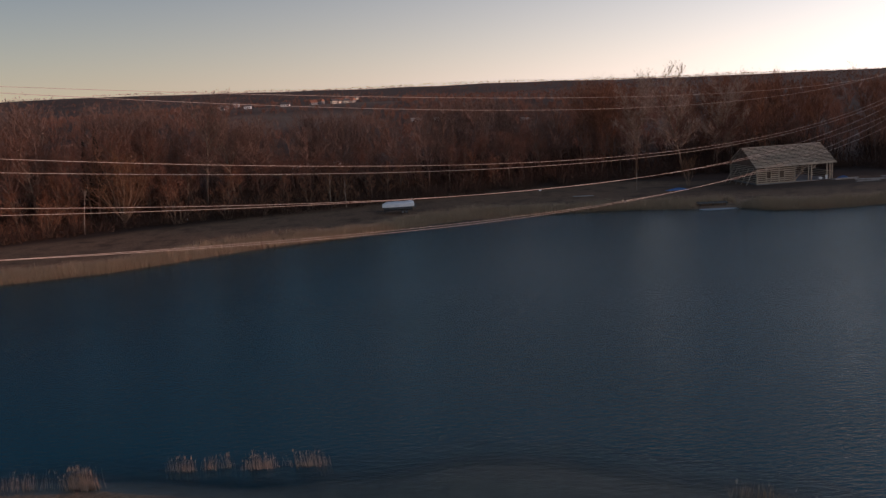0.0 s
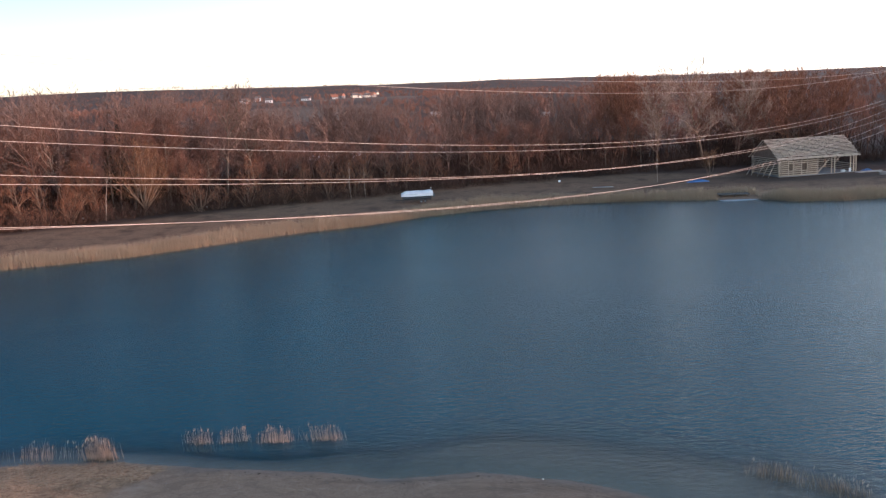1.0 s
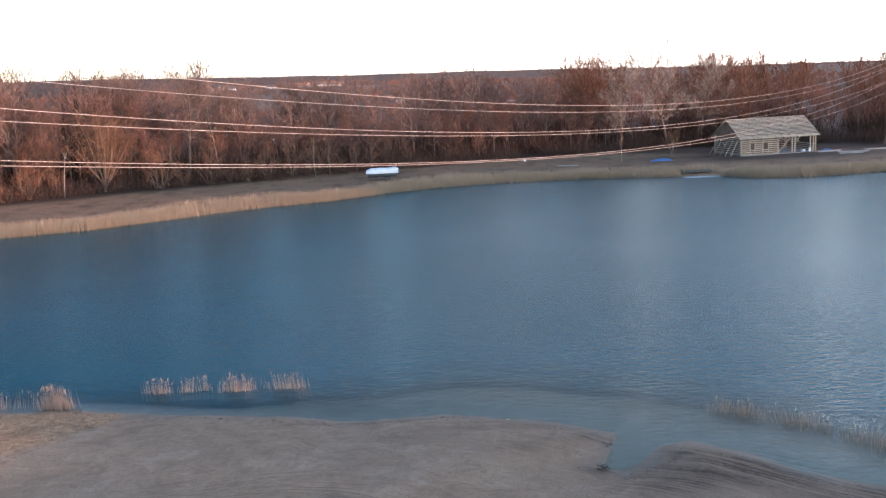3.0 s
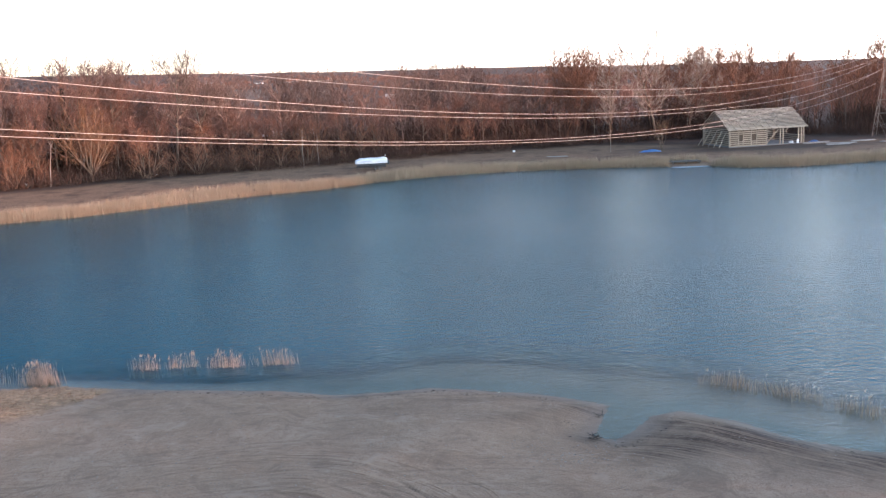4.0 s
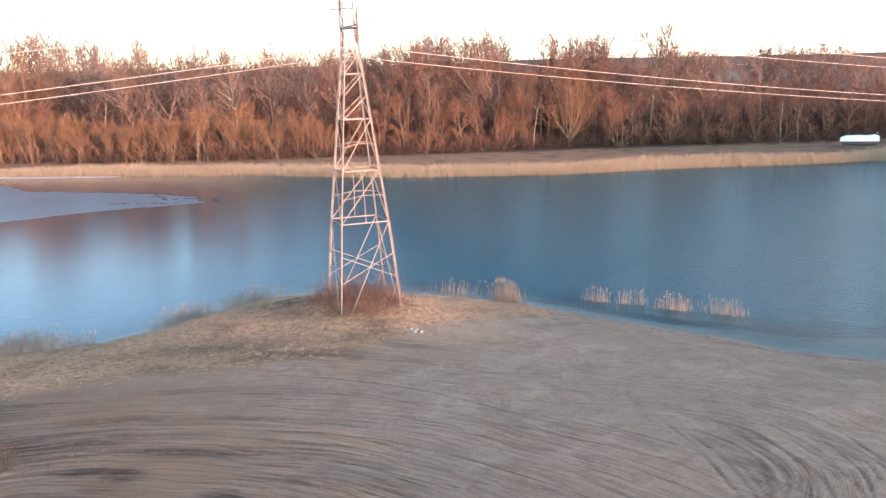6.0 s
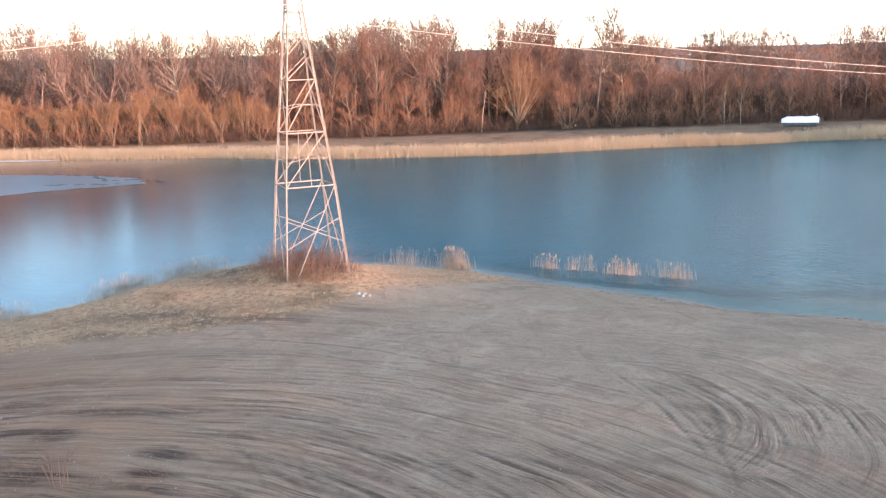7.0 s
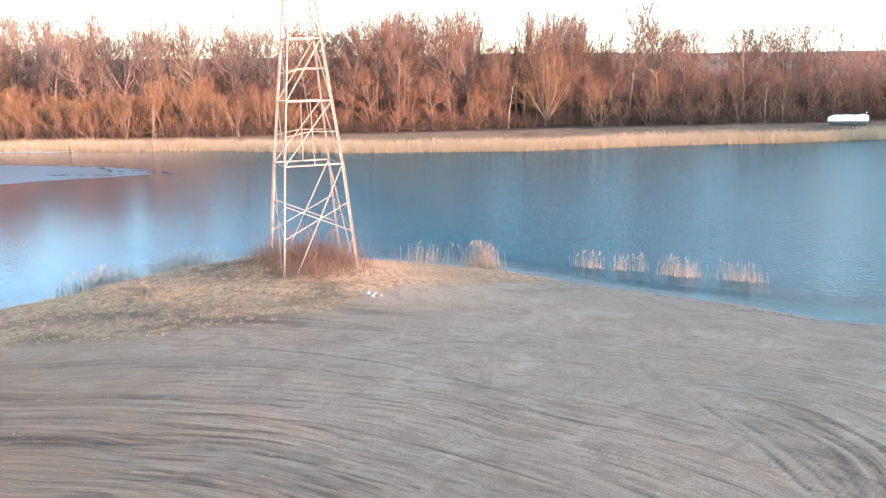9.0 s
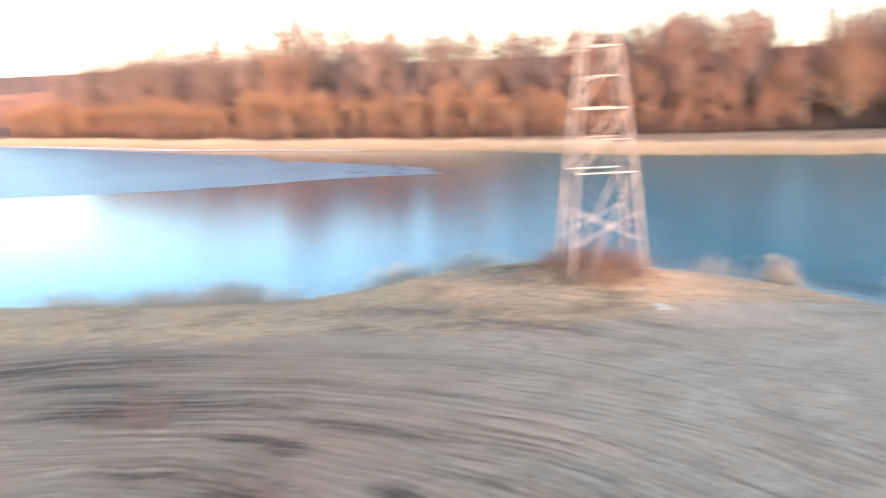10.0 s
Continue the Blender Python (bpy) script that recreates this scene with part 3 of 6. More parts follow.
def tyre_tracks(X, Y):
    """How deep (positive) or heaped (negative) the sand lies along the wheel tracks."""
    r = random.Random(5)
    out = np.zeros_like(X)
    arcs = []
    for _ in range(80):      # long sweeping passes
        cx, cy = -17.5 + r.uniform(-5, 5), r.uniform(-6, 8)
        mid, half = r.uniform(-0.62, 0.75), r.uniform(0.12, 0.45)
        arcs.append((cx, cy, r.uniform(15, 33), math.pi / 2 - mid, half, r.uniform(0.2, 0.7), r.random() < 0.6))
    for _ in range(46):      # the beaten way nearest the scrub
        arcs.append((-18.5 + r.uniform(-2, 2), 6 + r.uniform(-2, 2), r.uniform(14, 20), math.pi / 2 + r.uniform(-0.7, 0.6), r.uniform(0.15, 0.5), r.uniform(0.3, 0.85), False))
    for _ in range(16):      # faint passes nearer the water
        arcs.append((-3 + r.uniform(-5, 5), 12 + r.uniform(-4, 4), r.uniform(23, 33), math.pi / 2 + r.uniform(-0.35, 0.4), r.uniform(0.15, 0.4), r.uniform(0.2, 0.5), r.random() < 0.6))
    for k in range(22):      # tight turns, one inside the other
        arcs.append((-8.0 + r.uniform(-0.8, 0.8), 30.6 + r.uniform(-1.3, 1.3), 4.4 + k * 0.23 + r.uniform(-0.1, 0.1), r.uniform(0.3, 0.95), r.uniform(0.35, 0.65), r.uniform(0.4, 1.0), False))
    for k in range(7):
        arcs.append((-13.8 + r.uniform(-0.5, 0.5), 25.5 + r.uniform(-0.5, 0.5), 11.2 + k * 0.5, r.uniform(0.5, 0.8), r.uniform(0.2, 0.32), r.uniform(0.5, 1.0), False))
    for k in range(6):
        arcs.append((-3.7 + r.uniform(-0.3, 0.3), 33.4 + r.uniform(-0.3, 0.3), 2.8 + k * 0.36, r.uniform(0.4, 0.9), r.uniform(0.4, 0.7), r.uniform(0.4, 0.8), False))
    for x0, y0, x1, y1 in ((-7.5, 35.5, -1.5, 26), (-9, 36, -4.5, 30), (-8, 34.5, -3.2, 28), (-20.4, 23.1, -16.2, 20.0), (-20.1, 22.5, -15.0, 20.5), (-17.3, 22.7, -14.6, 20.7),
                           (-20.6, 23.3, -14.9, 22.9), (-17.0, 22.2, -13.8, 19.8), (-13.0, 26.0, -6.0, 23.6), (-9.5, 25.6, -3.4, 23.2), (-6.0, 29.5, -0.6, 26.2), (-4.4, 30.2, 0.4, 27.4)):
        L, a = math.hypot(x1 - x0, y1 - y0), math.atan2(y1 - y0, x1 - x0)
        s, o = 22.0, r.choice((-1, 1))
        cx, cy = (x0 + x1) / 2 - o * s * math.sin(a), (y0 + y1) / 2 + o * s * math.cos(a)
        arcs.append((cx, cy, s, math.atan2((y0 + y1) / 2 - cy, (x0 + x1) / 2 - cx), L / s / 2, 0.9, False))
    for cx, cy, rad, mid, half, depth, pair in arcs:
        R, A = np.hypot(X - cx, Y - cy), np.arctan2(Y - cy, X - cx)
        da = np.abs((A - mid + np.pi) % (2 * np.pi) - np.pi)
        fade = 1 - soft(da, half * 0.7, half)
        for off in ((0, 1.7) if pair else (0,)):
            q = (R - rad - off + 0.10 * wobble(X, Y, 0.5, cx)) / 0.10
            out += depth * fade * (np.exp(-q * q) - 0.45 * np.exp(-((np.abs(q) - 1.9) / 0.8) ** 2))
    return out


def grid_mesh(name, gx, gy, z, material):
    X, Y = np.meshgrid(gx, gy)
    nx, ny = len(gx), len(gy)
    i = np.arange(nx * ny).reshape(ny, nx)
    quads = np.stack([i[:-1, :-1], i[:-1, 1:], i[1:, 1:], i[1:, :-1]], axis=2).reshape(-1, 4)
    me = mesh_np(name, np.stack([X, Y, z], 2).reshape(-1, 3), None, material, quads)
    me.polygons.foreach_set("use_smooth", [True] * len(me.polygons))
    return me


def set_attribute(me, name, values):
    a = me.attributes.new(name, "FLOAT", "POINT")
    a.data.foreach_set("value", np.asarray(values, np.float32).ravel())


def grass_edge(x, y):
    e = np.interp(x, [-64, -46, -41, -37, -31, -28.4, -26.8, -25.3, -22.8, -20, 400], [8, 22, 25.7, 30.5, 35.5, 38.7, 42.5, 46.4, 51.5, 60, 500])
    return e + 0.9 * wobble(x, y, 0.45) + 0.4 * wobble(x, y, 1.7)


def build_ground():
    X, Y = np.meshgrid(GX, GY)
    D = shore_distance(X, Y)
    track = tyre_tracks(X, Y) * soft(D, 3, 6)
    lump = np.abs(wobble(X + 0.3 * Y, Y - 0.4 * X, 6.3)) + 0.8 * np.abs(wobble(Y - 0.6 * X, X + 0.5 * Y, 8.7, 2.0)) + 0.7 * wobble(X, Y, 1.3, 4.0)
    turf = np.where((Y < 70) & (np.abs(X) < 120), soft(Y - grass_edge(X, Y), -0.6, 1.6) * soft(D, 0.1, 0.8), 0)
    scuff = 0.008 * wobble(X + Y, Y - X, 3.7) + 0.008 * wobble(X, Y, 2.2, 3.0)
    me = grid_mesh("ground", GX, GY, land_height(X, Y, D) - 0.022 * np.clip(track, -0.8, 1.6) + 0.05 * turf * lump + np.where(D > 1.5, scuff, 0), M_GROUND)
    set_attribute(me, "track", np.clip(track, 0, 1.2))
    set_attribute(me, "heap", np.clip(-track, 0, 1.0))
    earth = soft(42 - 0.9 * (X + 38) - Y, -4, 12) * (1 - soft(X, -20, -2))
    set_attribute(me, "earth", np.where((Y < 70) & (np.abs(X) < 120), np.clip(earth, 0, 1), 0))
    near = (Y < 70) & (np.abs(X) < 120)
    # grassy knoll round the pylon and along the sheltered shore
    grass = soft(Y - grass_edge(X, Y), -1.2, 1.6)
    grass = np.where(near, grass * soft(D, 0.1, 0.8), 0)
    far_band = (~near) & (D > 0)
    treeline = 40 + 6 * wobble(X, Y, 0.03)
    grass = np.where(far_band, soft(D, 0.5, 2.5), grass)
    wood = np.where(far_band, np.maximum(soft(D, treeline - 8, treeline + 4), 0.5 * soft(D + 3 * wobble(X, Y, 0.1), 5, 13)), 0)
    R, AZ = np.hypot(X, Y), np.arctan2(X, Y)
    field = np.where((R > 540) & (R < 760) & (AZ > -0.25) & (AZ < -0.10), 1.0, 0.0)
    field = np.maximum(field, np.where((R > 820) & (R < 1050) & (AZ > -0.3) & (AZ < -0.06), 0.8, 0.0))
    set_attribute(me, "grass", grass)
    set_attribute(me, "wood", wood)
    set_attribute(me, "field", field)
    set_attribute(me, "wet", np.where(near, 1 - soft(D + 0.5 * wobble(X, Y, 1.1), -0.3, 2.0), 1 - soft(D, 0, 1.5)))
    r1, r2 = np.hypot(X + 17.5, Y), np.hypot(X + 8.0, Y - 30.2)
    a2 = np.arctan2(Y - 30.2, X + 8.0)
    wide = (1 - 0.75 * soft(r1, 31, 38)) * (1 - soft(r1, 40, 50)) * (1 + 1.0 * np.exp(-((r1 - 24) / 4.0) ** 2)) * soft(D, 3, 7) * (1 - soft(X, 10, 20)) * (1 - 0.9 * grass)
    tight = soft(r2, 3.5, 5) * (1 - soft(r2, 11.5, 13.5)) * soft(a2, -0.7, -0.3) * (1 - soft(a2, 1.3, 1.9)) * soft(D, 4, 7)
    set_attribute(me, "ruts_wide", np.where(near, wide * (1 - 0.8 * tight), 0))
    set_attribute(me, "ruts_tight", np.where(near, tight, 0))
    # spots at (-38.5, 45.0) and (-36, 42.2) paint the pylon thicket's shade
    mud_shade = np.zeros_like(X)
    for mx, my, sx, sy, a in ((-21.9, 20.85, 1.2, 0.6, 1.4), (-27.4, 20.7, 1.0, 0.7, 1.7), (-27.4, 23.1, 4.2, 0.8, 1.0), (-24.6, 24.4, 3.4, 0.6, 0.8), (-25.0, 17.8, 2.2, 0.9, 1.5), (-21.2, 19.4, 1.0, 0.5, 1.4), (-38.6, 19.4, 3.4, 0.9, 1.6), (-35.8, 17.4, 3.0, 0.8, 1.6), (-29.0, 20.2, 1.6, 0.5, 1.6), (-4.9, 32.6, 0.9, 0.5, 0.8), (-4.0, 31.3, 0.7, 0.4, 0.8), (-7.2, 24.4, 2.2, 0.4, 1.0), (-12.5, 23.8, 3.5, 0.5, 0.8), (-2.0, 27.0, 1.6, 0.4, 0.9), (-5, 25.0, 9, 2.4, 0.55), (-14, 21.5, 7, 1.8, 0.5), (2, 28.5, 5, 2.0, 0.45), (-26.6, 19.3, 2.4, 0.6, 0.8), (-20.4, 18.6, 1.8, 0.6, 1.0), (-17.6, 19.3, 1.1, 0.5, 1.0), (-33, 24.5, 7, 0.8, 0.75), (-30, 37.0, 5, 1.2, 0.9),
                              (9.6, 43.6, 0.8, 0.5, 0.9), (-38.5, 45.0, 3.2, 2.4, 1.2), (-36, 42.2, 2.6, 0.9, 0.8), (-37, 36.0, 6.5, 1.6, 0.8), (-28, 23.6, 9, 0.7, 0.6), (-19, 24.6, 6, 0.5, 0.5), (-26.0, 40.6, 3, 0.7, 0.6), (-42, 22, 7, 1.2, 0.8), (-28, 17.2, 4.5, 1.4, 1.0), (-34, 20.5, 8, 1.8, 1.1), (-43, 19, 9, 2.4, 1.2), (-23, 17.0, 4, 0.8, 0.9),
                              (-33, 29.2, 7, 0.5, 0.5), (-27, 27.6, 6, 0.4, 0.5), (-5.5, 51.8, 5, 0.3, 0.7), (4, 50.8, 4, 0.25, 0.7), (5, 46, 3.5, 1.0, 0.45), (14, 43, 3.5, 1.0, 0.5), (-2, 48, 4, 0.8, 0.35), (9.0, 43.4, 1.6, 0.8, 1.0), (17, 42.2, 7, 3.0, 1.25), (12.5, 40.8, 3.5, 1.6, 1.0), (24, 38.6, 7, 2.6, 1.3), (1, 23.8, 7, 3.0, 0.9), (4.5, 27.5, 5, 3.0, 0.9), (8.2, 47.6, 2.6, 1.0, 0.8), (4, 49.6, 5, 0.8, 0.6), (14, 44.8, 2.0, 1.0, 0.9), (82, 201, 26, 6.0, 1.5), (60, 207, 14, 4, 0.8)):
        if my < 41 and mx < -10:      # beaten along the wheel arcs
            across = r1 - math.hypot(mx + 17.5, my)
            along = ((np.arctan2(Y, X + 17.5) - math.atan2(my, mx + 17.5) + np.pi) % (2 * np.pi) - np.pi) * r1
        else:
            across, along = Y - my, X - mx
        mud_shade = np.maximum(mud_shade, a * np.exp(-((along / sx) ** 2 + (across / sy) ** 2)))
    set_attribute(me, "mud_shade", mud_shade)
    return tagged(new("ground", me), "grey-brown sandy shore with tyre ruts, dry grass and woodland floor", "ground", kind="structure")


def build_water():
    gx = WX[(WX > -340) & (WX < 215)]
    gy = WY[(WY > -40) & (WY < 190)]
    X, Y = np.meshgrid(gx, gy)
    D = shore_distance(X, Y)
    me = grid_mesh("water", gx, gy, np.zeros_like(X), M_WATER)
    set_attribute(me, "depth", np.clip(-land_height(X, Y, D), 0, 4))
    lee = soft(X + Y, -14, 46)
    # wind strength for the ripples; also drives the painted reflection tint
    set_attribute(me, "breeze_sheen", 0.22 + (0.78 + 0.9 * soft(X - 0.1 * Y, -34, 12)) * lee * (0.5 + 0.5 * soft(-D, 0.2, 4.0)))
    return tagged(new("water", me), "blue lake water, rippled by wind, calm in the sheltered bay", "water", kind="structure")


build_ground()
build_water()

# ---- pylons and lines ----
PYLON, PYLON_FAR, PYLON_BACK = Vector((-32.3, 45.35, 2.0)), Vector((115.5, 215.1, 0.9)), Vector((-163.5, -105.4, 1.4))
LINE = (PYLON_FAR - PYLON).to_2d().normalized()
SIDE = Vector((LINE.y, -LINE.x))
ARM_Z, ARM_REACH = (20.5, 23.4, 26.3), 2.0
DROP = {(20.5, 1): 1.2, (20.5, -1): 1.65, (23.4, 1): 0.95, (23.4, -1): 1.7, (26.3, 1): 0.95, (26.3, -1): 1.85}      # string lengths


def half_width(z):
    return float(np.interp(z, [0, 2.0, 8.0, 18.9, 29.0], [3.16, 2.9, 2.23, 0.68, 0.5]))


def build_pylon():
    """A slim four-legged lattice pylon, its origin at the foot; levels are heights above the lake."""
    top = empty("transmission_pylon", Matrix.Translation(PYLON), "slim weathered steel lattice pylon on a grassy knoll", "pylon", "pylons of the power line")
    a0 = math.atan2(SIDE.y, SIDE.x) + radians(45)

    def corner(k, z):
        h = half_width(z)
        return Vector((h * math.cos(a0 + k * math.pi / 2), h * math.sin(a0 + k * math.pi / 2), z - PYLON.z))

    def bar(name, a, b, w, mat=M_STEEL):
        return part(name, angle_bar(a, b, w), mat, top)
    levels = [2.0, 5.2, 8.0, 9.75, 11.4, 13.1, 14.7, 16.2, 17.6, 18.9, 20.5, 21.9, 23.4, 24.8, 26.3, 27.6, 29.0]
    for k in range(4):
        for lo, hi, w in ((1.2, 8.0, 0.125), (8.0, 18.9, 0.115), (18.9, 29.0, 0.085)):
            bar("leg", corner(k, lo), corner(k, hi), w)
        part("footing", rod(corner(k, 0.4), corner(k, 1.75), 0.28, 0.24, 10), M_CONCRETE, top, "short concrete footing")
        j = (k + 1) % 4
        for z in (8.0, 11.4, 14.7, 17.6, 18.9):
            bar("beam", corner(k, z), corner(j, z), 0.075 if z < 12 else 0.065)
        # single bracing: the faces towards and away from the beach lean the same way
        p, q = (k, j) if k in (0, 3) else (j, k)
        # foot panel: one long diagonal, a shallow cross of ties, a knee at the far foot
        bar("brace", corner(p, 1.7).lerp(corner(q, 1.7), 0.12), corner(q, 8.0), 0.055)
        bar("tie", corner(p, 5.9), corner(q, 4.3), 0.045)
        bar("tie", corner(p, 4.1), corner(q, 5.9), 0.045)
        knee = corner(q, 2.5).lerp(corner(p, 2.5), 0.17)
        bar("stub", corner(q, 4.0), knee, 0.045)
        bar("stub", knee, corner(q, 2.3), 0.045)
        # middle panels: a diagonal each, with a kneed tie across it
        for lo, hi in ((8.0, 11.4), (11.4, 14.7)):
            bar("brace", corner(p, lo), corner(q, hi), 0.055)
            mid = corner(p, lo).lerp(corner(q, hi), 0.53)
            bar("tie", corner(p, (lo + hi) / 2 - 0.15), mid, 0.042)
            bar("tie", corner(q, (lo + hi) / 2 + 0.05), mid, 0.042)
        if k % 2 == 1:
            bar("hanger", corner(p, 8.0).lerp(corner(q, 8.0), 0.52), corner(p, 11.4).lerp(corner(q, 11.4), 0.52), 0.042)
        for lo, hi in ((14.7, 16.2), (16.2, 17.6), (17.6, 18.9)):
            bar("brace", corner(p, lo), corner(q, hi), 0.055)
        # upper braces on the two averted faces: shade painted in as darker steel
        for i in range(levels.index(18.9), len(levels) - 1):
            c, d = (k, j) if i % 2 else (j, k)
            bar("brace", corner(c, levels[i]), corner(d, levels[i + 1]), 0.055, M_DARK_STEEL if k in (1, 2) else M_STEEL)
        for z in ARM_Z + (29.0,):
            bar("beam", corner(k, z), corner(j, z), 0.08, M_DARK_STEEL if z < 29 else M_STEEL)
    # crossarms with hanging insulator strings
    for z in ARM_Z:
        for s in (1, -1):
            tip = Vector((SIDE.x * s * ARM_REACH, SIDE.y * s * ARM_REACH, z - PYLON.z + 0.05))
            for k in range(4):
                c = corner(k, z)
                if c.to_2d().dot(SIDE) * s > 0:
                    bar("crossarm", c, tip, 0.08, M_DARK_STEEL)
                    bar("arm_stay", corner(k, z + 0.9), tip, 0.05, M_DARK_STEEL)
            string = part("insulator_string", rod(tip, tip - Vector((0, 0, DROP[z, s])), 0.025, None, 6), M_DARK_STEEL, top)
            for i in range(9):
                q = tip - Vector((0, 0, 0.1 + i * (DROP[z, s] - 0.2) / 9))
                part("insulator_disc", rod(q, q - Vector((0, 0, 0.07)), 0.06, 0.14, 10), M_GLASS_INS, string, "brown porcelain disc")
    # climbing bars and a bird perch sticking out
    across = Vector((-LINE.y, LINE.x, 0)) * -0.25 + Vector((LINE.x, LINE.y, 0))
    for z, reach in ((21.75, -1.75), (23.0, 1.4)):
        c = Vector((0, 0, z - PYLON.z))
        part("perch", rod(c - across * 0.3 * (1 if reach > 0 else -1), c + across * reach + Vector((0, 0, -0.1)), 0.03, None, 6), M_DARK_STEEL, top)
    for k in (0, 2):
        c = corner(k, 29.0)
        bar("peak", c, Vector((0, 0, 30.0 - PYLON.z)), 0.07)
    return top


pylon = build_pylon()
for at in (PYLON_FAR, PYLON_BACK):
    copy_thing(pylon, Matrix.Translation(at))


def cable(name, ends, coeffs, offset, radius, label):
    """A sagging cable in the line's vertical plane: z = c0 + c1 s + c2 s^2 over the distance s from the near pylon."""
    s = np.linspace(ends[0], ends[1], 60)
    c0, c1, c2 = coeffs
    z = c0 + c1 * s + c2 * s * s
    base = np.array(PYLON.to_2d())
    p = np.concatenate([base + s[:, None] * np.array(LINE) + offset * np.array(SIDE), z[:, None]], 1)
    k = np.arange(6) * math.pi / 3
    ring = np.cos(k)[:, None] * np.array([SIDE.x, SIDE.y, 0]) + np.sin(k)[:, None] * np.array([0, 0, 1.0])
    v = (p[:, None, :] + ring[None] * radius).reshape(-1, 3)
    i = np.arange(len(p) - 1)[:, None] * 6
    a, n = np.arange(6), (np.arange(6) + 1) % 6
    q = np.stack([i + a, i + n, i + 6 + n, i + 6 + a], 2).reshape(-1, 4)
    me = mesh_np(name, v, None, M_CABLE, q)
    me.polygons.foreach_set("use_smooth", [True] * len(me.polygons))
    return tagged(new(name, me), label, "cable", "cables of the power line")


SPAN, SPAN_BACK = (PYLON_FAR - PYLON).to_2d().length, (PYLON_BACK - PYLON).to_2d().length
WIRES = ((2, 25.35, -0.1415, 0.00060), (-2, 24.45, -0.1323, 0.00051), (2, 22.45, -0.1443, 0.00064), (-2, 21.7, -0.1283, 0.00048),
         (2, 19.3, -0.1362, 0.00061), (-2, 18.85, -0.1276, 0.00048))
for offset, c0, c1, c2 in WIRES:
    cable("power_cable", (0, SPAN), (c0, c1, c2), offset, 0.019, "pale aluminium power cable sagging between pylons")
    cable("power_cable", (-SPAN_BACK, 0), (c0, 0.122, 0.00058), offset, 0.019, "pale aluminium power cable sagging between pylons")
for offset, c0, c1, c2 in ((-0.4, 29.2, -0.0731, 0.00026), (0.4, 29.0, -0.1010, 0.00042)):
    cable("ground_cable", (0, SPAN), (c0, c1, c2), offset, 0.015, "thin ground cable along the pylon tops")
    cable("ground_cable", (-SPAN_BACK, 0), (c0, 0.085, 0.00036), offset, 0.015, "thin ground cable along the pylon tops")

# ---- trees ----


def bent(rng, p, d, length, n, lift, wander):
    """A bent line of n pieces as an array of n + 1 points."""
    out = [np.array(p, float)]
    d = np.array(d, float)
    for _ in range(n):
        d = d + rng.normal(0, wander, 3) + np.array([0, 0, lift])
        d /= np.linalg.norm(d)
        out.append(out[-1] + d * length / n)
    return np.array(out)


def tilted(tilt, a):
    return np.array((math.sin(tilt) * math.cos(a), math.sin(tilt) * math.sin(a), math.cos(tilt)))


def turned(rng, d, angle):
    d = np.array(d, float)
    e = rng.normal(0, 1, 3)
    e -= d * e.dot(d)
    e /= np.linalg.norm(e)
    return d * math.cos(angle) + e * math.sin(angle)


def along(line, f):
    """The point and direction at the fraction f of a line."""
    k = min(int(f * (len(line) - 1)), len(line) - 2)
    d = line[k + 1] - line[k]
    return line[k] + d * (f * (len(line) - 1) - k), d / np.linalg.norm(d)


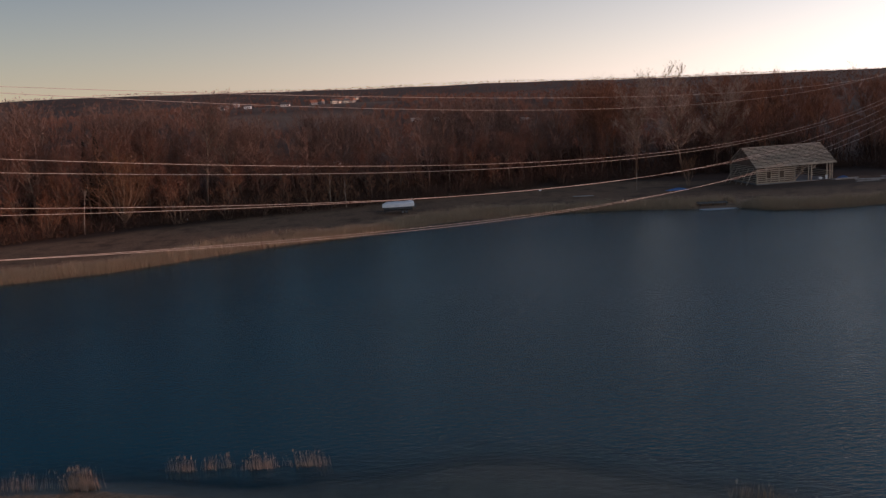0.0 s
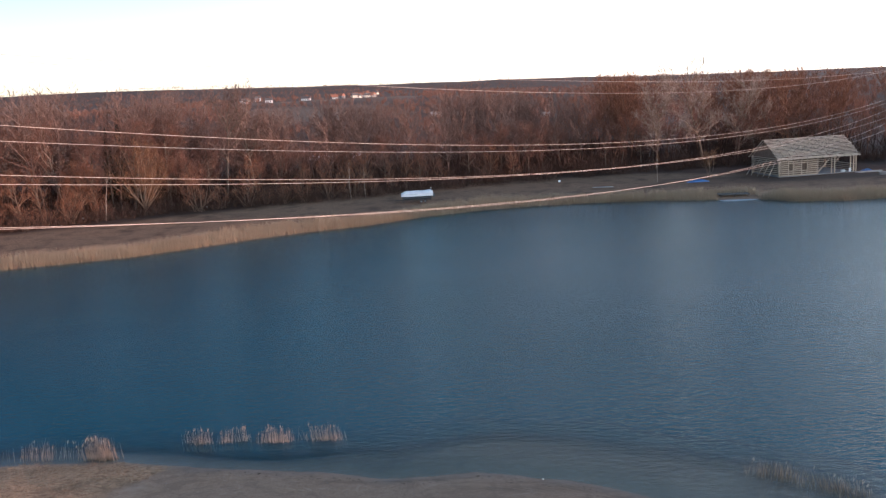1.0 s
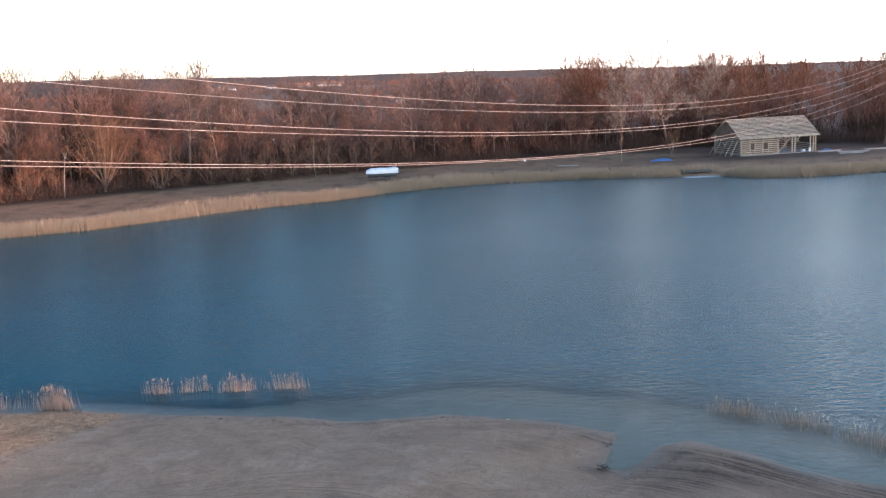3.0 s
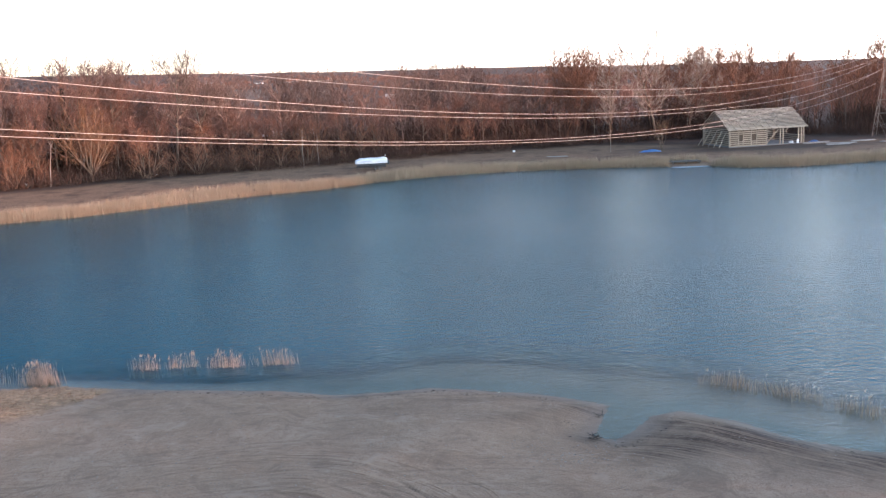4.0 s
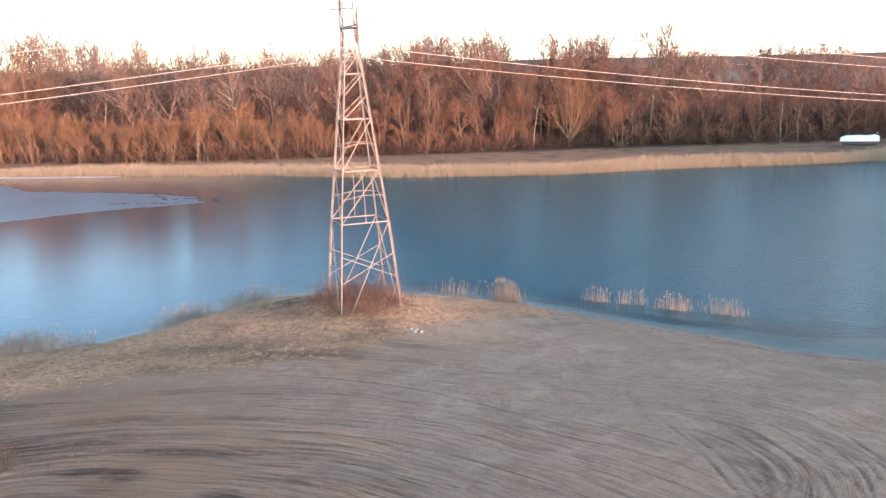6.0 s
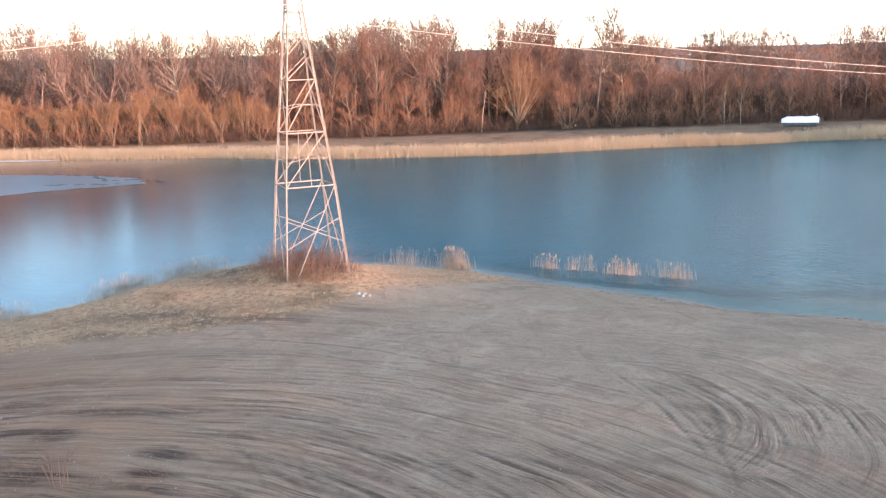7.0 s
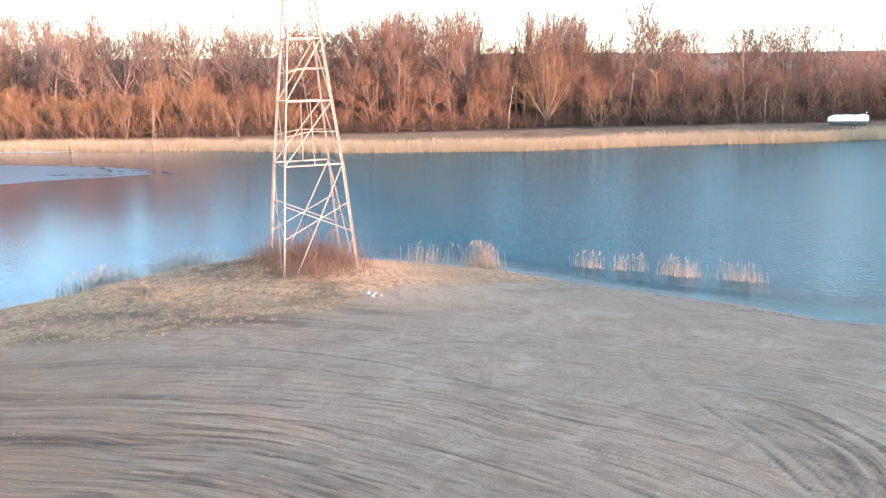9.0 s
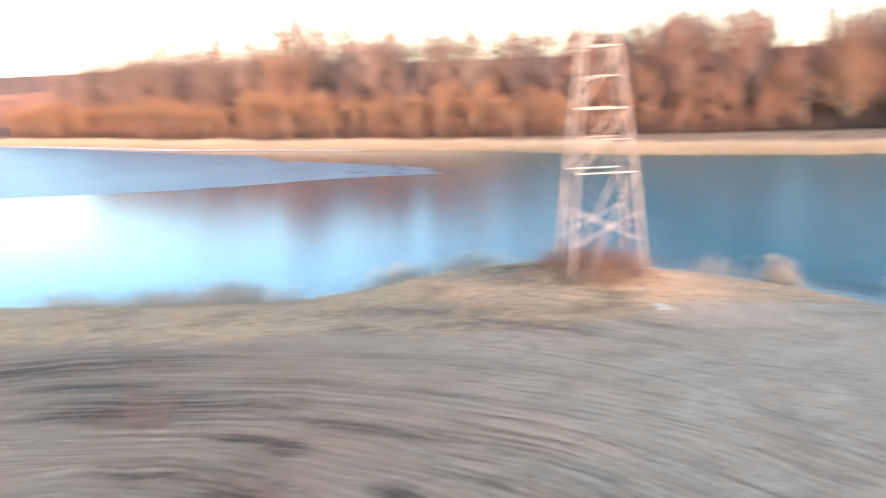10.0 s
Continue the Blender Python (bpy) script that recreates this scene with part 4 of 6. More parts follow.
def grow_tree(seed, h, style, twigs, twig_w, boughs=6, sides=5):
    """A bare tree of height h: limbs as tubes, boughs and twigs as fine blades."""
    rng = np.random.default_rng(seed)
    stems, limbs = [], []
    if style == "vase":
        base = bent(rng, (0, 0, 0), (0, 0, 1), h * 0.10, 2, 0, 0.03)
        stems.append((base, h * 0.022, h * 0.018))
        for i in range(19):
            tilt = radians(4 + 44 * (i / 18) ** 0.8 + rng.uniform(-4, 4))
            p = along(base, rng.uniform(0.5, 0.98))[0]
            limbs.append((bent(rng, p, tilted(tilt, i * 2.4 + rng.uniform(-0.4, 0.4)), h * rng.uniform(0.82, 0.92) * (1 - 0.46 * (tilt / 0.8) ** 1.4), 8, 0.035, 0.075), h * 0.0072))
        start, spread = 0.22, (25, 55)
    elif style == "willow":
        for i in range(6):
            lean = radians(rng.uniform(2, 21))
            p = rng.normal(0, 0.05 * h, 3) * (1, 1, 0)
            stem = bent(rng, p, tilted(lean, rng.uniform(0, 6.28)), h * rng.uniform(0.62, 0.9), 7, 0.025, 0.11)
            limbs.append((stem, h * 0.0085))
            for _ in range(3):
                q, d = along(stem, rng.uniform(0.28, 0.7))
                limbs.append((bent(rng, q, turned(rng, d, radians(rng.uniform(16, 38))), h * rng.uniform(0.3, 0.5), 5, 0.10, 0.10), h * 0.0045))
        start, spread = 0.45, (14, 48)
    elif style == "shrub":
        for i in range(13):
            tilt = radians(3 + 50 * (i / 12) ** 0.9)
            limbs.append((bent(rng, rng.normal(0, 0.05 * h, 3) * (1, 1, 0), tilted(tilt, i * 2.4 + rng.uniform(-0.5, 0.5)), h * rng.uniform(0.66, 0.95) * (1 - 0.25 * tilt), 6, 0.03, 0.13), h * 0.008))
        start, spread = 0.25, (25, 65)
    elif style == "slim":
        limbs.append((bent(rng, (0, 0, 0), (rng.normal(0, 0.05), rng.normal(0, 0.05), 1), h * 0.98, 7, 0.02, 0.03), h * 0.011))
        for _ in range(int(boughs)):
            q, d = along(limbs[0][0], rng.uniform(0.35, 0.9))
            limbs.append((bent(rng, q, turned(rng, d, radians(rng.uniform(14, 34))), h * rng.uniform(0.14, 0.3), 4, 0.08, 0.08), h * 0.004))
        start, spread = 0.4, (18, 45)
    else:      # a single trunk under an egg-shaped crown; "round" carries its crown lower and wider than "tall"
        low, wide = (0.22, 0.30) if style == "round" else (0.40, 0.235)
        trunk = bent(rng, (0, 0, 0), (rng.normal(0, 0.05), rng.normal(0, 0.05), 1), h * 0.86, 8, 0.02, 0.055)
        fork = rng.uniform(0.5, 0.7)
        stems.append((trunk, h * 0.0135, h * 0.003))
        for i in range(17):
            f = low + (0.97 - low) * (i + rng.uniform(0, 1)) / 17
            q, d = along(trunk, f)
            u = (f - low) / (1 - low)
            reach = wide * h * math.sqrt(max(0.12, 1 - ((u - 0.42) / 0.62) ** 2)) * rng.uniform(0.8, 1.25)
            ang = radians(np.interp(u, [0, 0.5, 1], [62, 44, 22]) + rng.uniform(-9, 9))
            limbs.append((bent(rng, q, turned(rng, d, ang), reach / max(math.sin(ang), 0.55), 6, 0.055, 0.13), h * (0.0062 if f < fork else 0.0045)))
        start, spread = 0.2, (26, 62)
    fine = []
    for line, r in limbs:
        L = np.linalg.norm(line[-1] - line[0])
        for k in range(boughs):
            f = start + (1 - start) * (k + rng.uniform(0, 1)) / boughs
            q, d = along(line, min(f, 0.98))
            fine.append(bent(rng, q, turned(rng, d, radians(rng.uniform(*spread))), max(L * 0.42 * (1.15 - 0.75 * f), h * 0.035) * rng.uniform(0.7, 1.3), 3, 0.06, 0.14))
        fine.append(line[-3:])
    a0 = np.concatenate([l[:-1] for l in fine])
    a1 = np.concatenate([l[1:] for l in fine])

    def sprout(p0, p1, n, lo, hi, wild, up):
        pick = rng.integers(0, len(p0), n)
        q = p0[pick] + (p1 - p0)[pick] * rng.uniform(0, 1, (n, 1))
        d = (p1 - p0)[pick]
        d /= np.maximum(np.linalg.norm(d, axis=1), 1e-6)[:, None]
        d = d + rng.normal(0, wild, (n, 3)) + np.array([0, 0, up])
        d /= np.linalg.norm(d, axis=1)[:, None]
        e = q + d * h * rng.uniform(lo, hi, (n, 1))
        e[:, 2] = np.maximum(e[:, 2], 0.3)
        return q, e
    up = 0.35 if style == "willow" else 0.12
    n3 = twigs // 4
    b0, b1 = sprout(a0, a1, n3, 0.03, 0.07, 0.42, up)
    off = rng.normal(0, 0.03 * h, b0.shape) * (style != "slim")      # spread evenly through the crown
    c0, c1 = sprout(b0 + off, b1 + off, twigs - n3, 0.014, 0.038, 0.55, up * 0.7)
    top = max(c1[:, 2].max(), 1e-3)
    T = [(l[i], l[i + 1], r0 + (r1 - r0) * i / (len(l) - 1), r0 + (r1 - r0) * (i + 1) / (len(l) - 1)) for l, r0, r1 in stems + [(l, r, r * 0.3) for l, r in limbs] for i in range(len(l) - 1)]
    w = tubes([s[0] for s in T], [s[1] for s in T], [s[2] for s in T], [s[3] for s in T], sides)
    nv, nt = blades(np.tile(a0, (2, 1)), np.tile(a1 + (a1 - a0) * 0.3, (2, 1)), np.full(2 * len(a0), min(twig_w * 1.4, 0.08)), rng)
    v3, t3 = blades(b0, b1, twig_w * rng.uniform(1.0, 1.6, len(b0)), rng)
    v4, t4 = blades(c0, c1, twig_w * rng.uniform(0.7, 1.2, len(c0)), rng)
    v, t, _ = stitch([(nv, nt, None), (v3, t3, None), (v4, t4, None)])
    k = h / top
    k *= 1.06      # the topmost twigs stand over the crown's mean height
    return (w[0] * k, None, w[2]), (v * k, t, None)


def tree_meshes(name, seed, h, style, twigs, twig_w, bark, twig_mat, boughs=6):
    w, c = grow_tree(seed, h, style, twigs, twig_w, boughs)
    trunk = mesh_np(name + "_trunk", w[0], None, bark, w[2])
    trunk.polygons.foreach_set("use_smooth", [True] * len(trunk.polygons))
    return trunk, mesh_np(name + "_crown", c[0], c[1], twig_mat)


def plant(kind, meshes, x, y, size, turn, label, category="tree", group=""):
    z = float(land_height(np.array([x]), np.array([y]))[0]) - 0.05
    ob = empty(kind, Matrix.Translation((x, y, z)) @ pose(0, 0, 0, 0, 0, turn) @ Matrix.Scale(size, 4), label, category, group)
    part("trunk", meshes[0], None, ob)
    part("crown", meshes[1], None, ob)
    return ob


rng = np.random.default_rng(11)
BANK = np.array([(-330, 108), (-300, 118), (-240, 127), (-202, 136), (-165, 143), (-133, 157), (-101, 171), (-79, 186), (-56, 196), (-26, 204), (1, 217), (31, 224), (62, 232),
                 (105, 226), (135, 205), (175, 185), (225, 140), (238, 70), (245, -10)], float)
_seg = np.hypot(*np.diff(BANK, axis=0).T)
_cum = np.concatenate([[0], np.cumsum(_seg)])


def bank_point(s, back):
    i = min(int(np.searchsorted(_cum, s, "right")) - 1, len(_seg) - 1)
    f = (s - _cum[i]) / _seg[i]
    p = BANK[i] * (1 - f) + BANK[i + 1] * f
    d = (BANK[i + 1] - BANK[i]) / _seg[i]
    return p + np.array([-d[1], d[0]]) * back


WILLOW = [tree_meshes("willow", 20 + i, 12.0, "willow", 5200, 0.048, M_WARM_BARK, M_TWIG_WILLOW, 5) for i in range(8)]
TALL = [tree_meshes("tall_tree", 40 + i, 23.0, "tall", 8000, 0.056, M_BARK, M_TWIG, 9) for i in range(7)]
ROUND = [tree_meshes("round_tree", 50 + i, 13.0, "round", 5600, 0.05, M_WARM_BARK, M_TWIG_EDGE, 7) for i in range(6)]
VASE = [tree_meshes("broad_tree", 60 + i, 20.0, "vase", 14000, 0.046, M_WARM_BARK, M_TWIG_WILLOW, 8) for i in range(2)]
SLIM = [tree_meshes("slim_tree", 70 + i, 9.0, "slim", 900, 0.04, M_PALE_BARK, M_TWIG_WILLOW, 9) for i in range(2)]
BUSH = [tree_meshes("bush", 80 + i, 8.0, "shrub", 4200, 0.045, M_WARM_BARK, M_TWIG_EDGE, 5) for i in range(6)]
POLE = tree_meshes("dead_trunk", 90, 11.0, "slim", 40, 0.03, M_PALE_BARK, M_TWIG_WILLOW, 2)

def in_glade(x, y):
    """The clearing through which the caravans show."""
    return -0.188 < math.atan2(x, y) < -0.108 and 236 < y < 328 and rng.random() < 0.6


L_WILLOW = "bare orange-brown willow with many leaning stems by the lake"
L_TALL = "tall bare deciduous tree at the wood's edge"
L_ROUND = "bare round-crowned young tree with russet twigs"
L_BUSH = "low bare shrub of thin brown stems on the bank"
BROAD_AT = (-74.5, 191.6)
low_rng = np.random.default_rng(17)
s = 4.0
while s < _cum[-1] - 4:
    x, y = bank_point(s, 0)
    if x > 110:
        break
    if x < -122:
        swell = 0.9 + 0.14 * math.sin(s * 0.11) + 0.08 * math.sin(s * 0.37 + 1)
        for back in (0.5, 5.5, 10.5):
            p = bank_point(min(max(s + rng.uniform(-2.5, 2.5), 0), _cum[-1] - 1), back + rng.uniform(-1.5, 2.5))
            plant("willow_tree", WILLOW[rng.integers(8)], p[0], p[1], rng.uniform(0.8, 1.12) * swell, rng.uniform(0, 360), L_WILLOW, "tree", "willows along the bank")
        p = bank_point(s, low_rng.uniform(-0.5, 3.0))
        plant("bush", BUSH[low_rng.integers(6)], p[0], p[1], low_rng.uniform(0.6, 1.05), low_rng.uniform(0, 360), L_BUSH, "shrub", "shrubs along the wood's edge")
        s += rng.uniform(3.6, 5.6)
        continue
    clear = math.hypot(x - BROAD_AT[0], y - BROAD_AT[1]) > 8
    if x < -20 and clear:
        p = bank_point(s, rng.uniform(0.5, 4.5))
        plant("bush", BUSH[rng.integers(6)], p[0], p[1], rng.uniform(0.55, 1.2), rng.uniform(0, 360), L_BUSH, "shrub", "shrubs along the wood's edge")
    if x < 25 and clear and rng.random() < (0.95 if x < -60 else 0.6):
        p = bank_point(s, rng.uniform(4, 9))
        plant("round_tree", ROUND[rng.integers(6)], p[0], p[1], rng.uniform(0.7, 1.12) * (1.0 if x < -60 else 0.8), rng.uniform(0, 360), L_ROUND, "tree", "young trees at the wood's edge")
    p = bank_point(s, rng.uniform(8, 18))
    if math.hypot(p[0] - BROAD_AT[0], p[1] - BROAD_AT[1]) > 9:
        big = 1.02 if x < -64 else (0.6 if x < 30 else 0.6)
        plant("bare_tree", TALL[rng.integers(7)], p[0], p[1], rng.uniform(big - 0.12, big + 0.12), rng.uniform(0, 360), L_TALL, "tree", "trees at the wood's edge")
    s += rng.uniform(4.2, 6.4)
for x, y, k in ((-79, 203, 0.8), (-70, 204, 0.85), (-63, 203.5, 0.7), (-85, 199, 0.8), (-75, 211, 0.9), (-67, 213, 0.85), (-78, 199, 0.6), (-71, 198.5, 0.55), (-66, 200, 0.6), (-96, 203, 0.9), (-93, 196, 0.8), (-79, 197, 1.0), (-87, 191, 0.85), (-72, 206, 1.05), (-81, 211, 1.1)):
    plant("bare_tree", TALL[int(-x) % 5], x, y, k, x * 37 % 360, L_TALL, "tree", "trees at the wood's edge")
SNAG = [tree_meshes("snag", 97 + i, 25.0, "tall", 1700, 0.06, M_BARK, M_TWIG_AIRY, 4) for i in range(3)]
for i, (x, y, k, a) in enumerate(((-178, 162, 1.12, 20), (-152, 162, 1.2, 140), (-159, 170, 1.1, 250))):
    plant("snag_tree", SNAG[i % 3], x, y, k, a, "tall dark half-dead tree with few twigs", "tree", "half-dead trees over the wood")
LONE = [tree_meshes("lone_tree", 92 + i, 25.0, "tall", 5000, 0.085, M_BARK, M_TWIG_AIRY, 6) for i in range(2)]
plant("tall_tree", LONE[0], -59.5, 206, 1.13, 80, "tall slender bare tree overtopping the wood", "tree", "trees overtopping the wood")
plant("tall_tree", LONE[1], -52.5, 207, 1.15, 200, "tall slender bare tree overtopping the wood", "tree", "trees overtopping the wood")
for x, y, k in ((-88, 188.5, 1.05), (-91, 191, 1.1), (-86, 191.5, 0.95)):
    plant("round_tree", ROUND[int(-x) % 6], x, y, k, x * 53 % 360, L_ROUND, "tree", "young trees at the wood's edge")
plant("broad_tree", VASE[0], -74.5, 191.6, 0.98, 40, "broad bare tree with pale limbs fanning out from a short trunk", "tree")
plant("broad_tree", VASE[1], -222, 153, 1.6, 130, "large bare tree with an orange-lit spreading crown", "tree")
plant("broad_tree", VASE[1], -168, 188, 1.22, 10, "large bare tree with an orange-lit spreading crown", "tree")
VASE_PALE = tree_meshes("pale_tree", 63, 20.0, "round", 9000, 0.06, M_WARM_BARK, M_PALE_TWIG, 9)
for x, y, k, a in ((63, 234, 1.5, 80), (51, 238, 1.22, 200), (74, 240, 1.28, 320)):
    plant("broad_tree", VASE_PALE, x, y, k, a, "large bare tree with pale spreading limbs behind the log building", "tree", "pale trees behind the log building")
plant("slim_tree", SLIM[0], -29, 203, 1.08, 0, "slim pale-barked tree standing alone on the bank", "tree")
plant("slim_tree", SLIM[1], -25.5, 204, 0.85, 90, "slim pale-barked tree standing alone on the bank", "tree")
plant("slim_tree", SLIM[1], 45, 208, 0.75, 40, "slim pale-barked tree standing alone on the bank", "tree")
plant("orange_shrub", WILLOW[1], 57.5, 209, 0.62, 0, "upright orange-brown shrub beside the log building", "shrub")
plant("dead_tree", POLE, -81, 185, 1.0, 20, "leaning dead pale trunk without branches", "tree")
plant("dead_tree", POLE, -191, 141, 1.15, 120, "leaning dead pale trunk without branches", "tree")


def scatter(name, variants, spots, material, label):
    """Many trees joined into one object. variants: (verts, tris, quads); spots: x, y, z, size, turn."""
    out = []
    for x, y, z, size, turn in spots:
        v, t, q = variants[int(rng.integers(len(variants)))]
        c, sn = math.cos(turn), math.sin(turn)
        w = np.stack([v[:, 0] * c - v[:, 1] * sn, v[:, 0] * sn + v[:, 1] * c, v[:, 2]], 1) * size + np.array([x, y, z])
        out.append((w, t, q))
    v, t, q = stitch(out)
    return tagged(new(name, mesh_np(name, v, t, material, q)), label, "woods", kind="stuff")


def wood_variant(seed, h, style, twigs, w):
    a, c = grow_tree(seed, h, style, twigs, w, 4, 3)
    return stitch([a, c])


def shade_variant(seed):
    """A plain bare tree for the unseen shade woods, never looked at closely."""
    c = grow_tree(seed, 23.0, "round", 260, 0.40, 2, 3)[1]
    return stitch([tubes([(0, 0, 0)], [(0, 0, 17.0)], [0.3], [0.08], 5), c])


def on_land(x, y):
    return float(land_height(np.array([x]), np.array([y]))[0])


WOOD = [wood_variant(100 + i, 23.0, ("tall", "round")[i % 2], 900, 0.11) for i in range(5)]
AIRY = [wood_variant(120 + i, 23.0, ("tall", "round", "tall")[i % 3], 1900, 0.095) for i in range(6)]
S_END = _cum[13] + 20      # the bank past the log building stays out of sight
spots = []
for _ in range(470):
    p = bank_point(rng.uniform(2, S_END), 12 + 85 * rng.uniform(0, 1))
    if in_glade(p[0], p[1]):
        continue
    spots.append((p[0], p[1], on_land(*p), rng.uniform(0.5, 0.74) * (0.82 if -70 < p[0] < 40 else 1.0), rng.uniform(0, 6.28)))
scatter("woodland", WOOD, spots, M_TWIG_DARK, "dense bare winter wood behind the lake")
SHADE_WOOD = [shade_variant(130 + i) for i in range(4)]
spots = []
for _ in range(130):      # unseen wood on the near side, added to keep the beach in shade
    x, y = rng.uniform(58, 112), rng.uniform(-34, 20)
    spots.append((x, y, on_land(x, y), rng.uniform(0.5, 0.62) * (1.0 if x < 80 else 1.1) * (1.4 if y < 4 else 1.0), rng.uniform(0, 6.28)))
for _ in range(90):
    x = rng.uniform(41, 68)
    y = rng.uniform(12, 36.5)
    spots.append((x, y, on_land(x, y), rng.uniform(0.9, 1.1) * (0.32 + 0.005 * (x - 41)), rng.uniform(0, 6.28)))
for _ in range(70):
    x, y = rng.uniform(68, 102), rng.uniform(20, 33)
    spots.append((x, y, on_land(x, y), rng.uniform(0.42, 0.5), rng.uniform(0, 6.28)))
scatter("near_shade_wood", SHADE_WOOD, spots, M_TWIG_DARK, "unseen bare wood on the near shore, added to shade the beach")
spots = []
for _ in range(230):      # unseen wood at the lake's end, added to shade the bank by the log building
    x, y = rng.uniform(206, 262), rng.uniform(112, 226)
    spots.append((x, y, on_land(x, y), rng.uniform(1.15, 1.36) * (1.0 if y < 160 else 0.56), rng.uniform(0, 6.28)))
scatter("end_shade_wood", SHADE_WOOD, spots, M_TWIG_DARK, "unseen bare wood at the end of the lake, added to shade the bank")


spots = []
for _ in range(360):
    p = bank_point(rng.uniform(2, S_END), 12 + 45 * rng.uniform(0, 1))
    if in_glade(p[0], p[1]):
        continue
    gap = -0.30 < math.atan2(p[0], p[1]) < 0.06
    spots.append((p[0], p[1], on_land(*p), rng.uniform(0.9, 1.06) * (1.02 if gap else 1.14 if p[0] < -125 else 1.25 if p[0] < -50 else 0.9 if p[0] < 42 else 1.14), rng.uniform(0, 6.28)))
for _ in range(80):
    k = rng.uniform(2, 250)
    p = bank_point(k, 22 + 70 * rng.uniform(0, 1))
    spots.append((p[0], p[1], on_land(*p), rng.uniform(1.1, 1.35) * (1.3 if k < 120 else 1.0), rng.uniform(0, 6.28)))
for _ in range(50):
    x, y = rng.uniform(-440, -300), rng.uniform(60, 200)
    if float(shore_distance(np.array([x]), np.array([y]))[0]) > 8:
        spots.append((x, y, on_land(x, y), rng.uniform(0.75, 1.15), rng.uniform(0, 6.28)))
scatter("tall_wood_trees", AIRY, [p for p in spots if p[0] < 36], M_TWIG_AIRY, "tall thin-crowned bare trees rising over the wood")
# same tall trees, with the sun's warmth painted in as russet twigs
spots = [p for p in spots if p[0] >= 36]
russet_rng = np.random.default_rng(23)
for _ in range(26):
    x, y = russet_rng.uniform(22, 150), russet_rng.uniform(232, 300)
    spots.append((x, y, on_land(x, y), russet_rng.uniform(0.5, 0.68), russet_rng.uniform(0, 6.28)))
scatter("sunlit_wood", AIRY, spots, M_TWIG_EDGE, "tall bare trees behind the log building, sunlit warmth painted in as russet twigs")


def haze_tree(seed, blades_n, width):
    r = np.random.default_rng(seed)
    base = np.stack([r.normal(0, 1.8, blades_n), r.normal(0, 1.8, blades_n), r.uniform(0, 8, blades_n)], 1)
    tip = base + np.stack([r.normal(0, 1.8, blades_n), r.normal(0, 1.8, blades_n), r.uniform(3, 9, blades_n)], 1)
    v, t = blades(base, tip, r.uniform(0.4, 1.0, blades_n) * width, r)
    return v, t, None


def far_spots(n, r0, r1):
    R = np.sqrt(rng.uniform(r0 ** 2, r1 ** 2, n))
    A = rng.uniform(-1.45, 0.8, n)
    x, y = R * np.sin(A), R * np.cos(A)
    open_field = ((R > 540) & (R < 760) & (A > -0.25) & (A < -0.10)) | ((R > 830) & (R < 1020) & (A > -0.3) & (A < -0.06))
    z = land_height(x, y)
    open_field |= (A > -0.188) & (A < -0.108) & (R < 336)
    keep = ~open_field & (shore_distance(x, y) > 60)
    return [(a, b, c, rng.uniform(0.7, 1.2) * (0.5 if k < 760 else 0.46 if k < 1500 else 0.32) * (0.75 if -0.26 < q < -0.05 and k < 1200 else 1.0), rng.uniform(0, 6.28)) for a, b, c, k, q in zip(x[keep], y[keep], z[keep], R[keep], A[keep])]


def low_growth(seed):
    r = np.random.default_rng(seed)
    n = 70
    base = np.stack([r.normal(0, 1.6, n), r.normal(0, 1.6, n), r.uniform(0, 1.2, n)], 1)
    tip = base + np.stack([r.normal(0, 1.4, n), r.normal(0, 1.4, n), r.uniform(0.8, 3.6, n)], 1)
    v, t = blades(base, tip, r.uniform(0.04, 0.10, n), r)
    return v, t, None


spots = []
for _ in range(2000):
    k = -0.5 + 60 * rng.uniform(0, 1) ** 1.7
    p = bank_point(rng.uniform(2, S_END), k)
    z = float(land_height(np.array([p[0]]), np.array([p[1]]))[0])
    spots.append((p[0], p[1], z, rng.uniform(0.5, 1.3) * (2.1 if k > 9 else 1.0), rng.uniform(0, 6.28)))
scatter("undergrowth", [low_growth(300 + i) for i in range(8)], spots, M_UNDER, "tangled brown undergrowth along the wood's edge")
scatter("far_woods", [haze_tree(200 + i, 60, 0.6) for i in range(6)], far_spots(5200, 300, 950), M_TWIG_DARK, "bare woods on the low hills beyond the lake")
scatter("hill_woods", [haze_tree(220 + i, 11, 2.8) for i in range(6)], far_spots(15000, 950, 2900), M_TWIG_DARK, "wooded ridge on the horizon")


def fir(x, y, h):
    r = np.random.default_rng(int(h * 10))
    n = 900
    t = r.uniform(0.08, 1, n) ** 0.8
    a = r.uniform(0, 6.28, n)
    rad = (1 - t) * h * 0.2
    base = np.stack([0 * t, 0 * t, t * h], 1)
    out = np.stack([np.cos(a) * rad, np.sin(a) * rad, t * h - rad * 0.35], 1)
    v1, t1 = blades(base + (out - base) * 0.25, out, np.full(n, 0.5), r)
    z = float(land_height(np.array([x]), np.array([y]))[0])
    ob = empty("fir_tree", Matrix.Translation((x, y, z)), "dark evergreen conifer among bare trees", "tree", "conifers in the wood")
    part("trunk", rod((0, 0, 0), (0, 0, h), h * 0.018, 0.03, 6), M_BARK, ob)
    part("crown", mesh_np("fir_crown", v1, t1, M_FIR), M_FIR, ob)


fir(-83.5, 203, 24)
fir(-87.5, 205, 20)
fir(-106, 218, 18)

# ---- reeds ----


